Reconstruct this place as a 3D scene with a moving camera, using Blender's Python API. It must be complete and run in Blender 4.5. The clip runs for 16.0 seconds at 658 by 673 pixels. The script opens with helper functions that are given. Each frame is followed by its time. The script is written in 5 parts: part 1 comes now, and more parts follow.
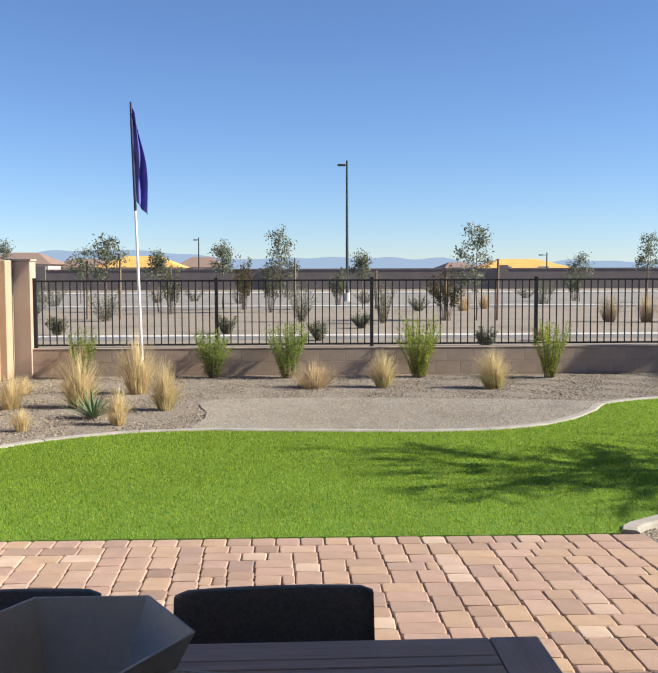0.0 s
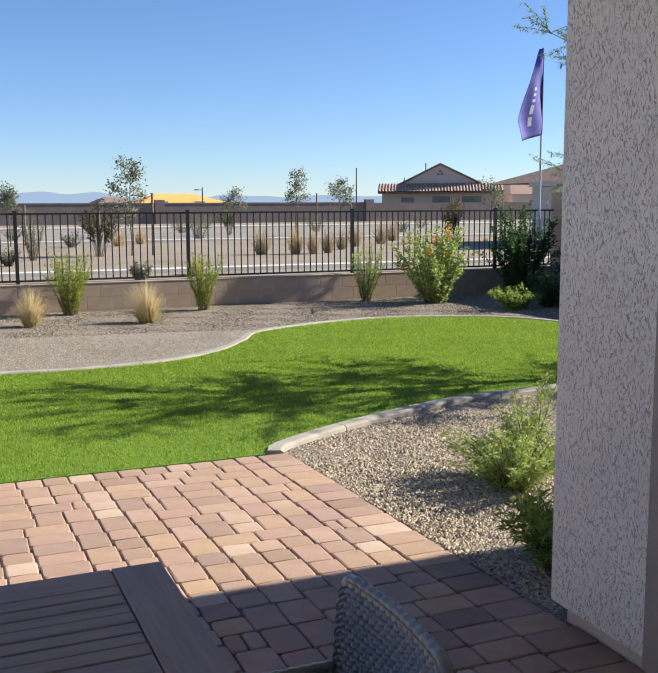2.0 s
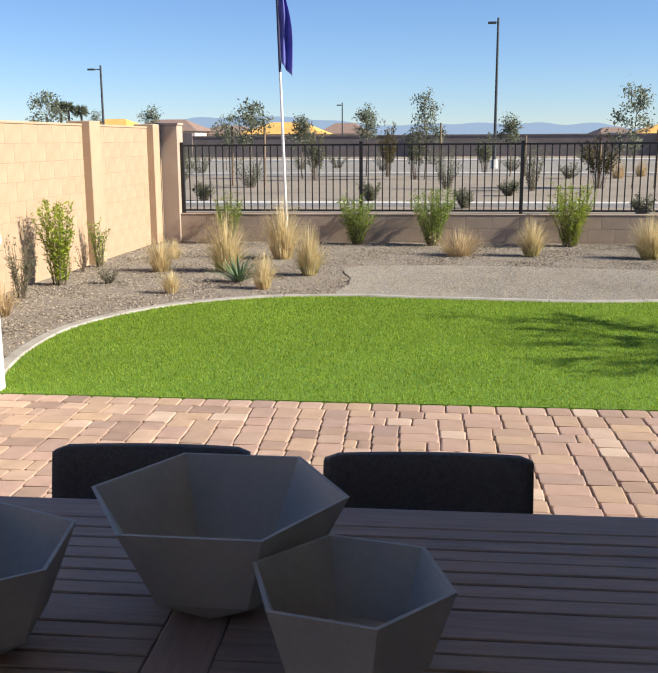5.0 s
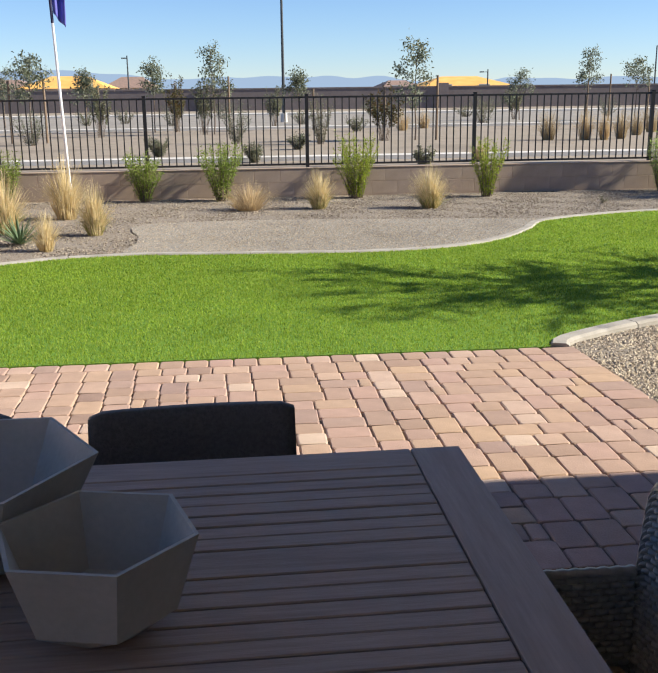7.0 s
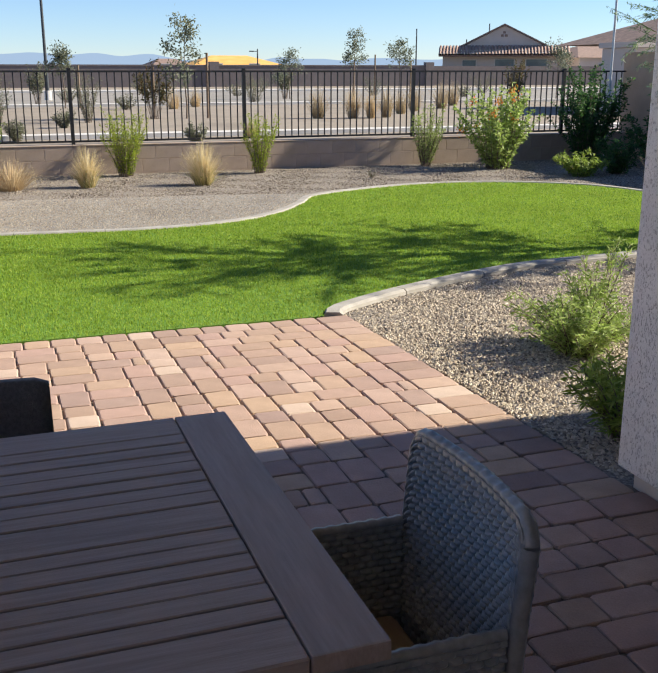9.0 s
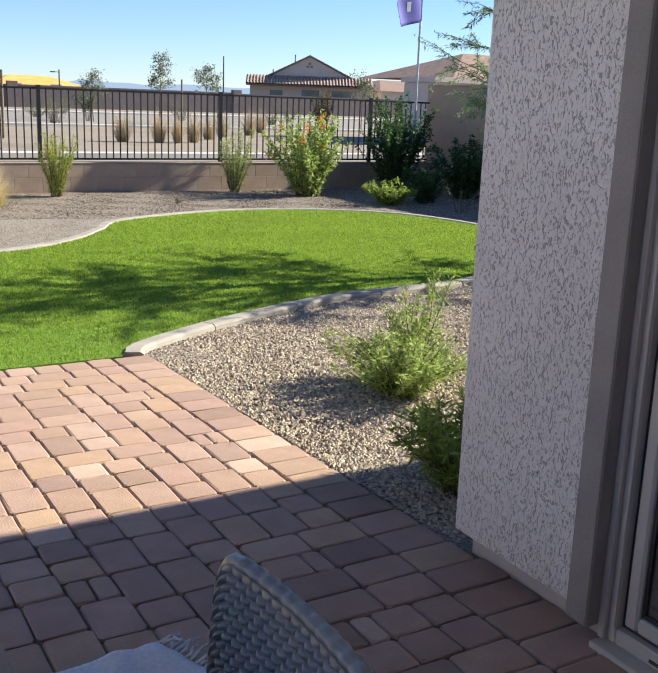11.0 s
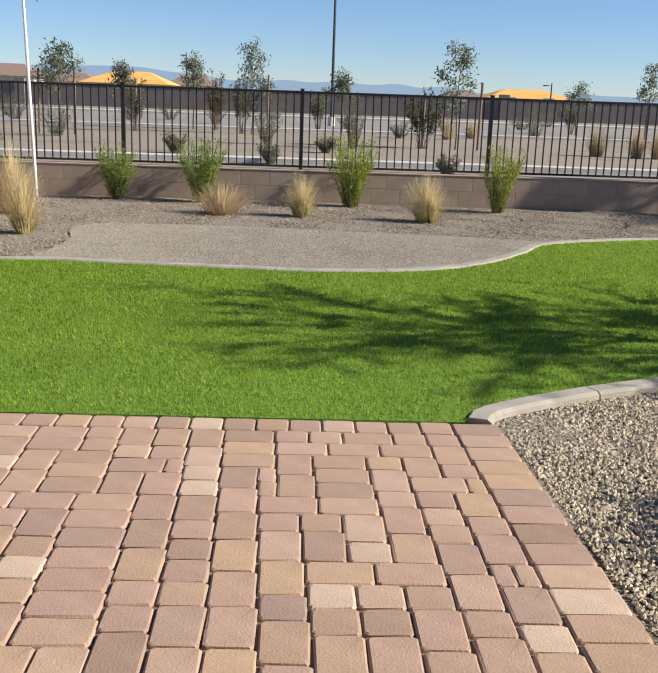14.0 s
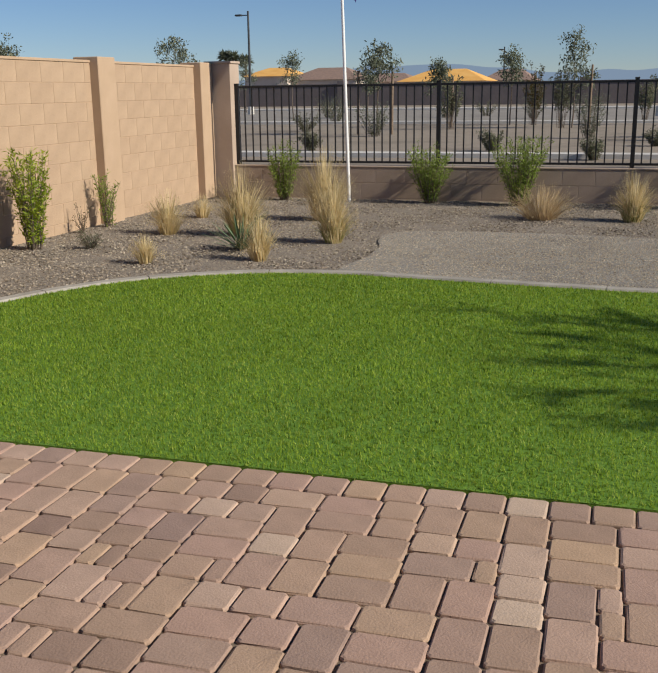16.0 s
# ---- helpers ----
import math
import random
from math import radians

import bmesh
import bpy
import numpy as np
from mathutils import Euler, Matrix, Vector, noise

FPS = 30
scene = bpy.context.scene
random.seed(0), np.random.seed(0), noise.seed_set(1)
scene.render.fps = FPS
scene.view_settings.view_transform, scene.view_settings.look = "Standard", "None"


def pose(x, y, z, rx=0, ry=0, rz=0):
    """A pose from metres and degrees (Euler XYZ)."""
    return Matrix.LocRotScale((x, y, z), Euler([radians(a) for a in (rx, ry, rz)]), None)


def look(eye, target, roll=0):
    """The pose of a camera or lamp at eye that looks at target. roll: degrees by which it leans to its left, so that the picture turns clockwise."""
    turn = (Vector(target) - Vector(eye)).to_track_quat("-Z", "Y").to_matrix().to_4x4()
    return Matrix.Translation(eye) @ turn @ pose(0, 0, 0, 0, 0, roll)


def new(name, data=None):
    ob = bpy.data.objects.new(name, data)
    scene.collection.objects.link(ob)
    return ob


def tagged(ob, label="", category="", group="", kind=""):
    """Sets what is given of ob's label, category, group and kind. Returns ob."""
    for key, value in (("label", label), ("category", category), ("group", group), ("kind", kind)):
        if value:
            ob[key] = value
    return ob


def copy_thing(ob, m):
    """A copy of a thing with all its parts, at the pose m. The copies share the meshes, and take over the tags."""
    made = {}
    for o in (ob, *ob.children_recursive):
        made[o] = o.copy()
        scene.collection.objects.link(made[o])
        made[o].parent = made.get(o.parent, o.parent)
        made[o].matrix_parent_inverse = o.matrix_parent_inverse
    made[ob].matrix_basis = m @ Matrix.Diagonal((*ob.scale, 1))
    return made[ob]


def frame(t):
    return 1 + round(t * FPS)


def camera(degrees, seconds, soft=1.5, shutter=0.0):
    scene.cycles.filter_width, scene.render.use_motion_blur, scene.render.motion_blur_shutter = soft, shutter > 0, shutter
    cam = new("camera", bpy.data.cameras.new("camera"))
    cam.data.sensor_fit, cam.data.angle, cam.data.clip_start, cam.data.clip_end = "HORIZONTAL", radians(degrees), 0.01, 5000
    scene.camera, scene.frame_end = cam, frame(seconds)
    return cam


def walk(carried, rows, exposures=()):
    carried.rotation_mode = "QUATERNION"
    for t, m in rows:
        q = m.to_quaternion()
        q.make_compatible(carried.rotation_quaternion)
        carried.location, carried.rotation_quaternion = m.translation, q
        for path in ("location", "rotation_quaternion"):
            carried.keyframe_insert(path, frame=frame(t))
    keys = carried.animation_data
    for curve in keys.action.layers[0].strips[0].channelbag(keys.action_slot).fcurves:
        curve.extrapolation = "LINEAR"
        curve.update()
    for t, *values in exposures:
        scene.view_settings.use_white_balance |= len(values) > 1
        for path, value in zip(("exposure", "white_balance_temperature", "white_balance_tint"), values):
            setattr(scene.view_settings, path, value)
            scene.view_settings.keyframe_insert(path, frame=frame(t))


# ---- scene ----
cam = camera(38.4, 16.0)
PATH = [
    (0, (-1.874, -5.389, 1.533), (-1.811, -3.394, 1.398), -0.2),
    (0.5, (-1.836, -5.39, 1.534), (-1.509, -3.422, 1.385), -0.5),
    (1, (-1.789, -5.386, 1.528), (-1.255, -3.466, 1.357), -1.2),
    (1.5, (-1.765, -5.385, 1.523), (-1.084, -3.516, 1.312), -0.9),
    (2, (-1.763, -5.357, 1.504), (-1.014, -3.523, 1.231), -0.3),
    (2.5, (-1.794, -5.299, 1.498), (-1.057, -3.471, 1.157), 0.3),
    (3, (-1.804, -5.275, 1.495), (-1.151, -3.426, 1.102), 0.4),
    (3.5, (-1.839, -5.276, 1.505), (-1.512, -3.341, 1.119), -0.1),
    (4, (-1.899, -5.254, 1.506), (-1.962, -3.292, 1.123), 0.3),
    (4.2, (-1.914, -5.24, 1.496), (-2.09, -3.285, 1.113), 0.1),
    (6.3, (-1.896, -5.271, 1.483), (-2.146, -3.345, 1.009), -0.6),
    (6.5, (-1.871, -5.281, 1.487), (-2.001, -3.345, 1.003), -0.6),
    (7, (-1.815, -5.278, 1.485), (-1.634, -3.35, 0.984), -0.7),
    (7.5, (-1.785, -5.275, 1.48), (-1.352, -3.39, 0.972), -0.2),
    (8, (-1.777, -5.271, 1.476), (-1.188, -3.427, 0.974), 0.3),
    (8.2, (-1.771, -5.278, 1.475), (-1.145, -3.445, 0.978), 0.5),
    (10.3, (-1.699, -4.988, 1.355), (-1.096, -3.188, 0.727), -0.7),
    (10.5, (-1.662, -4.933, 1.376), (-0.941, -3.156, 0.808), 0.5),
    (11, (-1.542, -4.777, 1.372), (-0.553, -3.106, 0.89), 2.1),
    (11.5, (-1.426, -4.557, 1.374), (-0.228, -3.03, 0.89), 3.3),
    (12, (-1.285, -4.498, 1.39), (-0.086, -2.974, 0.903), 4.7),
    (12.5, (-1.061, -4.384, 1.405), (0.032, -2.788, 0.897), 5.1),
    (13, (-0.919, -4.202, 1.374), (0.063, -2.544, 0.841), 5.5),
    (13.3, (-0.85, -4.073, 1.337), (-0.033, -2.327, 0.806), 4.2),
    (13.5, (-0.861, -4.084, 1.36), (-0.247, -2.255, 0.831), 3.5),
    (14, (-0.738, -3.865, 1.347), (-0.669, -1.926, 0.858), 2.0),
    (14.5, (-0.779, -3.66, 1.326), (-1.051, -1.749, 0.805), 2.2),
    (15, (-0.876, -3.458, 1.349), (-1.336, -1.585, 0.819), 1.0),
    (15.5, (-0.875, -3.296, 1.376), (-1.455, -1.455, 0.853), -0.4),
    (16, (-0.879, -3.046, 1.355), (-1.447, -1.196, 0.851), -0.8),
]
walk(cam, [(t, look(eye, target, roll)) for t, eye, target, roll in PATH],
     exposures=[(0, 1.28), (1.5, 1.3), (3, 1.38), (4, 1.3), (6.5, 1.22), (7.2, 1.35), (8.2, 1.38), (10.5, 1.45), (11.5, 1.62), (12.5, 1.75), (13, 1.55), (14, 1.05), (15, 0.7), (16, 0.4)])

# ---- world, sun ----
SUN_EL, SUN_AZ = radians(31), radians(97)      # azimuth clockwise from +y
world = bpy.data.worlds.new("sky")
scene.world = world
world.use_nodes = True
wn = world.node_tree.nodes
sky = wn.new("ShaderNodeTexSky")
sky.sky_type, sky.sun_disc = "NISHITA", False
sky.sun_elevation, sky.sun_rotation = SUN_EL, SUN_AZ
sky.air_density, sky.dust_density, sky.ozone_density = 1.0, 0.0, 5.0
wn["Background"].inputs["Strength"].default_value = 0.060
sky.altitude = 1200
tint = wn.new("ShaderNodeMix")
tint.data_type, tint.blend_type = "RGBA", "MULTIPLY"
tint.inputs["Factor"].default_value = 1.0
tint.inputs[7].default_value = (0.86, 0.905, 1.03, 1)
world.node_tree.links.new(sky.outputs["Color"], tint.inputs[6])
world.node_tree.links.new(tint.outputs[2], wn["Background"].inputs["Color"])
sun_data = bpy.data.lights.new("sun", "SUN")
sun_data.energy, sun_data.angle, sun_data.color = 4.3, radians(0.53), (1.0, 0.93, 0.78)
sun_from = Vector((math.sin(SUN_AZ) * math.cos(SUN_EL), math.cos(SUN_AZ) * math.cos(SUN_EL), math.sin(SUN_EL)))
new("sun", sun_data).matrix_world = look(sun_from * 60, (0, 0, 0))


# ---- materials ----
def mat(name, colors, scale=8.0, rough=0.8, metal=0.0, bump=0.0, bump_scale=60.0, fine=0.0, fine_scale=90.0,
        source="noise", spread=(0.35, 0.65), gloss=0.5, stretch=(1, 1, 1), through_light=0.0):
    """A surface whose colour runs over `colors` by noise, a piece's own chance or an island's, with fine grain and relief."""
    m = bpy.data.materials.new(name)
    m.use_nodes = True
    n, link = m.node_tree.nodes, m.node_tree.links.new
    b = n["Principled BSDF"]
    b.inputs["Roughness"].default_value, b.inputs["Metallic"].default_value = rough, metal
    b.inputs["Specular IOR Level"].default_value = gloss
    co = n.new("ShaderNodeTexCoord")
    mp = n.new("ShaderNodeMapping")
    mp.inputs["Scale"].default_value = stretch
    link(co.outputs["Object"], mp.inputs["Vector"])
    base = n.new("ShaderNodeTexNoise")
    base.inputs["Scale"].default_value, base.inputs["Detail"].default_value = scale, 5.0
    link(mp.outputs["Vector"], base.inputs["Vector"])
    ramp = n.new("ShaderNodeValToRGB")
    while len(ramp.color_ramp.elements) < len(colors):
        ramp.color_ramp.elements.new(0.5)
    for i, (e, c) in enumerate(zip(ramp.color_ramp.elements, colors)):
        f = i / max(1, len(colors) - 1)
        e.position = spread[0] + (spread[1] - spread[0]) * f if source == "noise" else 0.02 + 0.96 * f
        e.color = (*c, 1)
    if source == "object":
        chance = n.new("ShaderNodeObjectInfo").outputs["Random"]
    elif source == "island":
        chance = n.new("ShaderNodeNewGeometry").outputs["Random Per Island"]
    else:
        chance = base.outputs["Fac"]
    link(chance, ramp.inputs["Fac"])
    color = ramp.outputs["Color"]
    if source != "noise":
        vary = n.new("ShaderNodeMix")
        vary.data_type, vary.blend_type = "RGBA", "MULTIPLY"
        vary.inputs["Factor"].default_value = 0.45
        soft_ramp = n.new("ShaderNodeValToRGB")
        soft_ramp.color_ramp.elements[0].position, soft_ramp.color_ramp.elements[1].position = 0.3, 0.7
        soft_ramp.color_ramp.elements[0].color = (0.6, 0.6, 0.6, 1)
        link(base.outputs["Fac"], soft_ramp.inputs["Fac"])
        link(color, vary.inputs[6])
        link(soft_ramp.outputs["Color"], vary.inputs[7])
        color = vary.outputs[2]
    if fine > 0:
        grain = n.new("ShaderNodeTexNoise")
        grain.inputs["Scale"].default_value, grain.inputs["Detail"].default_value = fine_scale, 3.0
        link(mp.outputs["Vector"], grain.inputs["Vector"])
        gr = n.new("ShaderNodeValToRGB")
        gr.color_ramp.elements[0].position, gr.color_ramp.elements[1].position = 0.33, 0.67
        gr.color_ramp.elements[0].color = (1 - fine, 1 - fine, 1 - fine, 1)
        gr.color_ramp.elements[1].color = (1, 1, 1, 1)
        link(grain.outputs["Fac"], gr.inputs["Fac"])
        mx = n.new("ShaderNodeMix")
        mx.data_type, mx.blend_type = "RGBA", "MULTIPLY"
        mx.inputs["Factor"].default_value = 1.0
        link(color, mx.inputs[6])
        link(gr.outputs["Color"], mx.inputs[7])
        color = mx.outputs[2]
    link(color, b.inputs["Base Color"])
    if bump > 0:
        bt = n.new("ShaderNodeTexNoise")
        bt.inputs["Scale"].default_value, bt.inputs["Detail"].default_value = bump_scale, 4.0
        link(mp.outputs["Vector"], bt.inputs["Vector"])
        bp = n.new("ShaderNodeBump")
        bp.inputs["Strength"].default_value, bp.inputs["Distance"].default_value = min(1.0, bump), 0.01
        link(bt.outputs["Fac"], bp.inputs["Height"])
        link(bp.outputs["Normal"], b.inputs["Normal"])
    if through_light > 0:
        tr = n.new("ShaderNodeBsdfTranslucent")
        link(color, tr.inputs["Color"])
        ms = n.new("ShaderNodeMixShader")
        ms.inputs["Fac"].default_value = through_light
        link(b.outputs["BSDF"], ms.inputs[1])
        link(tr.outputs["BSDF"], ms.inputs[2])
        link(ms.outputs["Shader"], n["Material Output"].inputs["Surface"])
    return m


def stucco_material():
    """Knockdown stucco: flat trowelled plateaus broken by short crooked pits, smoother in patches; shade is painted
    into the pits.
    """
    m = mat("stucco", [(0.74, 0.71, 0.67), (0.84, 0.81, 0.765)], scale=2.2, rough=0.92, fine=0.12, fine_scale=240, gloss=0.2)
    n, link = m.node_tree.nodes, m.node_tree.links.new
    co = n.new("ShaderNodeTexCoord")
    mp = n.new("ShaderNodeMapping")
    mp.inputs["Scale"].default_value = (1, 1, 0.5)
    link(co.outputs["Object"], mp.inputs["Vector"])

    def noise_tex(scale, detail, distortion):
        t = n.new("ShaderNodeTexNoise")
        t.inputs["Scale"].default_value, t.inputs["Detail"].default_value, t.inputs["Distortion"].default_value = scale, detail, distortion
        link(mp.outputs["Vector"], t.inputs["Vector"])
        return t.outputs["Fac"]

    def ramp(value, lo, hi):
        r = n.new("ShaderNodeMapRange")
        r.interpolation_type = "SMOOTHSTEP"
        r.inputs["From Min"].default_value, r.inputs["From Max"].default_value = lo, hi
        link(value, r.inputs["Value"])
        return r.outputs["Result"]

    def calc(op, a, b):
        t = n.new("ShaderNodeMath")
        t.operation = op
        for i, v in enumerate((a, b)):
            if isinstance(v, float):
                t.inputs[i].default_value = v
            else:
                link(v, t.inputs[i])
        return t.outputs["Value"]

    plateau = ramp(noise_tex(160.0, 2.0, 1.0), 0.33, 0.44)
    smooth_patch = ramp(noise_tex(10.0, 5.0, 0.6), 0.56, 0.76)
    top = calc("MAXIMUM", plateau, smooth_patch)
    relief = calc("ADD", top, calc("MULTIPLY", noise_tex(34.0, 3.0, 0.0), 0.5))
    bp = n.new("ShaderNodeBump")
    bp.inputs["Strength"].default_value, bp.inputs["Distance"].default_value = 1.0, 0.0045
    link(relief, bp.inputs["Height"])
    link(bp.outputs["Normal"], n["Principled BSDF"].inputs["Normal"])
    # recess shade multiplied into the base colour wherever the relief is low
    pit_shade = n.new("ShaderNodeMix")
    pit_shade.data_type, pit_shade.blend_type = "RGBA", "MULTIPLY"
    pit_shade.inputs["Factor"].default_value = 1.0
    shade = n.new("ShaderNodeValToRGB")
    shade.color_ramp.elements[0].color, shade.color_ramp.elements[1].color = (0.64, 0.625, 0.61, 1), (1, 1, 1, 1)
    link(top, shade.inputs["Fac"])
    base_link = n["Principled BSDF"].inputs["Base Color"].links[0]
    link(base_link.from_socket, pit_shade.inputs[6])
    link(shade.outputs["Color"], pit_shade.inputs[7])
    link(pit_shade.outputs[2], n["Principled BSDF"].inputs["Base Color"])
    return m


def glass_material(name, tint=(0.9, 0.95, 0.95), coating=0.27):
    """Low-e window glass: clear, with a partly reflecting coating."""
    m = bpy.data.materials.new(name)
    m.use_nodes = True
    b = m.node_tree.nodes["Principled BSDF"]
    b.inputs["Base Color"].default_value = (*tint, 1)
    b.inputs["Roughness"].default_value, b.inputs["IOR"].default_value = 0.0, 1.52
    b.inputs["Transmission Weight"].default_value = 1.0
    n, link = m.node_tree.nodes, m.node_tree.links.new
    coat = n.new("ShaderNodeBsdfGlossy")
    coat.inputs["Roughness"].default_value = 0.0
    coat.inputs["Color"].default_value = (0.95, 0.97, 1.0, 1)
    ms = n.new("ShaderNodeMixShader")
    ms.inputs["Fac"].default_value = coating
    link(b.outputs["BSDF"], ms.inputs[1])
    link(coat.outputs["BSDF"], ms.inputs[2])
    link(ms.outputs["Shader"], n["Material Output"].inputs["Surface"])
    return m


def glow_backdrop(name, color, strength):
    """Distant hills with their aerial haze painted in as an even, pale glow."""
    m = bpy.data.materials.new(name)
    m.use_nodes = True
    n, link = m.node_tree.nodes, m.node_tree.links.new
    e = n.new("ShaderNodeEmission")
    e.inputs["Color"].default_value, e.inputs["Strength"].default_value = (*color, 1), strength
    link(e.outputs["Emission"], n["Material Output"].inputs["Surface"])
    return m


PAVER_TONES = [(0.31, 0.21, 0.17), (0.47, 0.325, 0.235), (0.40, 0.27, 0.22), (0.52, 0.365, 0.275), (0.34, 0.235, 0.20), (0.50, 0.345, 0.235), (0.43, 0.29, 0.24), (0.46, 0.305, 0.245), (0.58, 0.44, 0.345)]
M_PAVER = mat("paver_concrete", PAVER_TONES, scale=9, rough=0.85, bump=0.25, bump_scale=130, fine=0.14, fine_scale=220, source="object", gloss=0.25)
M_PAVER_REST = mat("paver_concrete_rest", PAVER_TONES, scale=9, rough=0.85, bump=0.25, bump_scale=130, fine=0.14, fine_scale=220, source="island", gloss=0.25)
M_SAND = mat("joint_sand", [(0.12, 0.09, 0.065), (0.20, 0.15, 0.11)], scale=30, rough=0.95, bump=0.3, bump_scale=200)
M_TURF = mat("turf_blades", [(0.095, 0.18, 0.02), (0.23, 0.36, 0.035), (0.33, 0.465, 0.05), (0.29, 0.41, 0.045), (0.45, 0.52, 0.12)], scale=1.3, rough=0.7, source="island", gloss=0.15, through_light=0.5)
M_TURF_BASE = mat("turf_backing", [(0.085, 0.185, 0.012), (0.13, 0.245, 0.02)], scale=60, rough=0.9, bump=0.4, bump_scale=150)
M_GRAVEL = mat("gravel_ground", [(0.13, 0.108, 0.088), (0.25, 0.21, 0.17), (0.34, 0.295, 0.24)], scale=70, rough=0.95, bump=0.9, bump_scale=90, fine=0.35, fine_scale=160)
M_STONE = mat("gravel_stone", [(0.15, 0.12, 0.095), (0.47, 0.385, 0.28), (0.29, 0.24, 0.19), (0.57, 0.48, 0.355), (0.39, 0.335, 0.27), (0.66, 0.57, 0.44)], scale=40, rough=0.9, source="island", gloss=0.25)
M_STONE_DULL = mat("bed_stone", [(0.10, 0.08, 0.065), (0.30, 0.245, 0.185), (0.20, 0.165, 0.135), (0.40, 0.335, 0.255), (0.26, 0.225, 0.19), (0.47, 0.405, 0.32)], scale=40, rough=0.9, source="island", gloss=0.25)
M_PATH = mat("decomposed_granite", [(0.235, 0.215, 0.19), (0.32, 0.298, 0.265), (0.275, 0.25, 0.22)], scale=1.2, rough=0.95, bump=0.8, bump_scale=110, fine=0.5, fine_scale=75)
M_CURB = mat("curb_concrete", [(0.32, 0.295, 0.26), (0.41, 0.38, 0.34)], scale=5, rough=0.9, bump=0.3, bump_scale=120, fine=0.15, fine_scale=180, gloss=0.25)
M_FIELD = mat("field_ground", [(0.22, 0.18, 0.14), (0.29, 0.24, 0.188), (0.255, 0.21, 0.163)], scale=0.35, rough=0.95, bump=0.5, bump_scale=8, fine=0.22, fine_scale=9)
M_ROAD = mat("worn_asphalt", [(0.235, 0.21, 0.185), (0.275, 0.25, 0.22)], scale=0.5, rough=0.92, fine=0.15, fine_scale=20)
M_WALKWAY = mat("light_concrete", [(0.52, 0.495, 0.46), (0.59, 0.565, 0.53)], scale=1.0, rough=0.9, fine=0.1, fine_scale=25)
M_BLOCK = mat("tan_block", [(0.45, 0.32, 0.22), (0.475, 0.34, 0.235), (0.462, 0.33, 0.228)], scale=4, rough=0.9, bump=0.35, bump_scale=110, fine=0.12, fine_scale=150, source="object", gloss=0.2)
M_BLOCK_REST = mat("tan_block_wall", [(0.44, 0.315, 0.215), (0.48, 0.345, 0.24)], scale=4, rough=0.9, bump=0.35, bump_scale=110, fine=0.12, fine_scale=150, gloss=0.2)
M_LOWBLOCK = mat("brown_block", [(0.43, 0.335, 0.265), (0.46, 0.36, 0.285), (0.445, 0.345, 0.275)], scale=4, rough=0.92, bump=0.35, bump_scale=110, fine=0.12, fine_scale=150, source="object", gloss=0.2)
M_LOWWALL = mat("brown_wall", [(0.42, 0.325, 0.26), (0.47, 0.37, 0.30)], scale=3, rough=0.92, bump=0.3, bump_scale=110, fine=0.12, fine_scale=150, gloss=0.2)
M_IRON = mat("black_iron", [(0.012, 0.012, 0.014), (0.02, 0.02, 0.022)], scale=20, rough=0.5, gloss=0.4)
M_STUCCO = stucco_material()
M_TRIM = mat("smooth_trim_stucco", [(0.30, 0.275, 0.255), (0.35, 0.325, 0.305)], scale=6, rough=0.9, bump=0.15, bump_scale=220, fine=0.1, fine_scale=150, gloss=0.2)
M_FOUNDATION = mat("slab_concrete", [(0.46, 0.41, 0.36), (0.54, 0.48, 0.43)], scale=5, rough=0.9, bump=0.2, bump_scale=90)
M_VINYL = mat("beige_vinyl", [(0.50, 0.475, 0.435), (0.55, 0.525, 0.485)], scale=2, rough=0.4, gloss=0.5)
M_GASKET = mat("dark_gasket", [(0.03, 0.03, 0.03), (0.05, 0.05, 0.05)], scale=5, rough=0.7)
M_GLASS = glass_material("window_glass", (0.75, 0.85, 0.85))
# indoor shade is put into this dark plaster colour
M_ROOM = mat("shade_toned_plaster", [(0.16, 0.15, 0.14), (0.20, 0.19, 0.18)], scale=2, rough=0.9)
M_SOFFIT = mat("patio_ceiling", [(0.76, 0.73, 0.68), (0.82, 0.79, 0.74)], scale=3, rough=0.9, bump=0.2, bump_scale=90)
M_WHITE = mat("white_stucco", [(0.72, 0.70, 0.66), (0.80, 0.78, 0.74)], scale=5, rough=0.9, bump=0.5, bump_scale=70, fine=0.06, fine_scale=120, gloss=0.2)
M_CAP = mat("pale_counter_slab", [(0.62, 0.60, 0.57), (0.72, 0.70, 0.67)], scale=14, rough=0.45, fine=0.1, fine_scale=200)
M_TABLE = mat("taupe_composite_wood", [(0.34, 0.245, 0.185), (0.42, 0.31, 0.24), (0.38, 0.28, 0.21)], scale=3, rough=0.55, bump=0.12, bump_scale=30, fine=0.14, fine_scale=14, stretch=(1, 14, 6), gloss=0.4)
M_TABLE_CROSS = mat("taupe_composite_crosswise", [(0.36, 0.265, 0.205), (0.42, 0.315, 0.25)], scale=3, rough=0.55, bump=0.12, bump_scale=30, fine=0.14, fine_scale=14, stretch=(14, 1, 6), gloss=0.4)
M_WICKER = mat("grey_resin_wicker", [(0.21, 0.215, 0.20), (0.28, 0.28, 0.265)], scale=60, rough=0.30, gloss=0.6, fine=0.06, fine_scale=160)
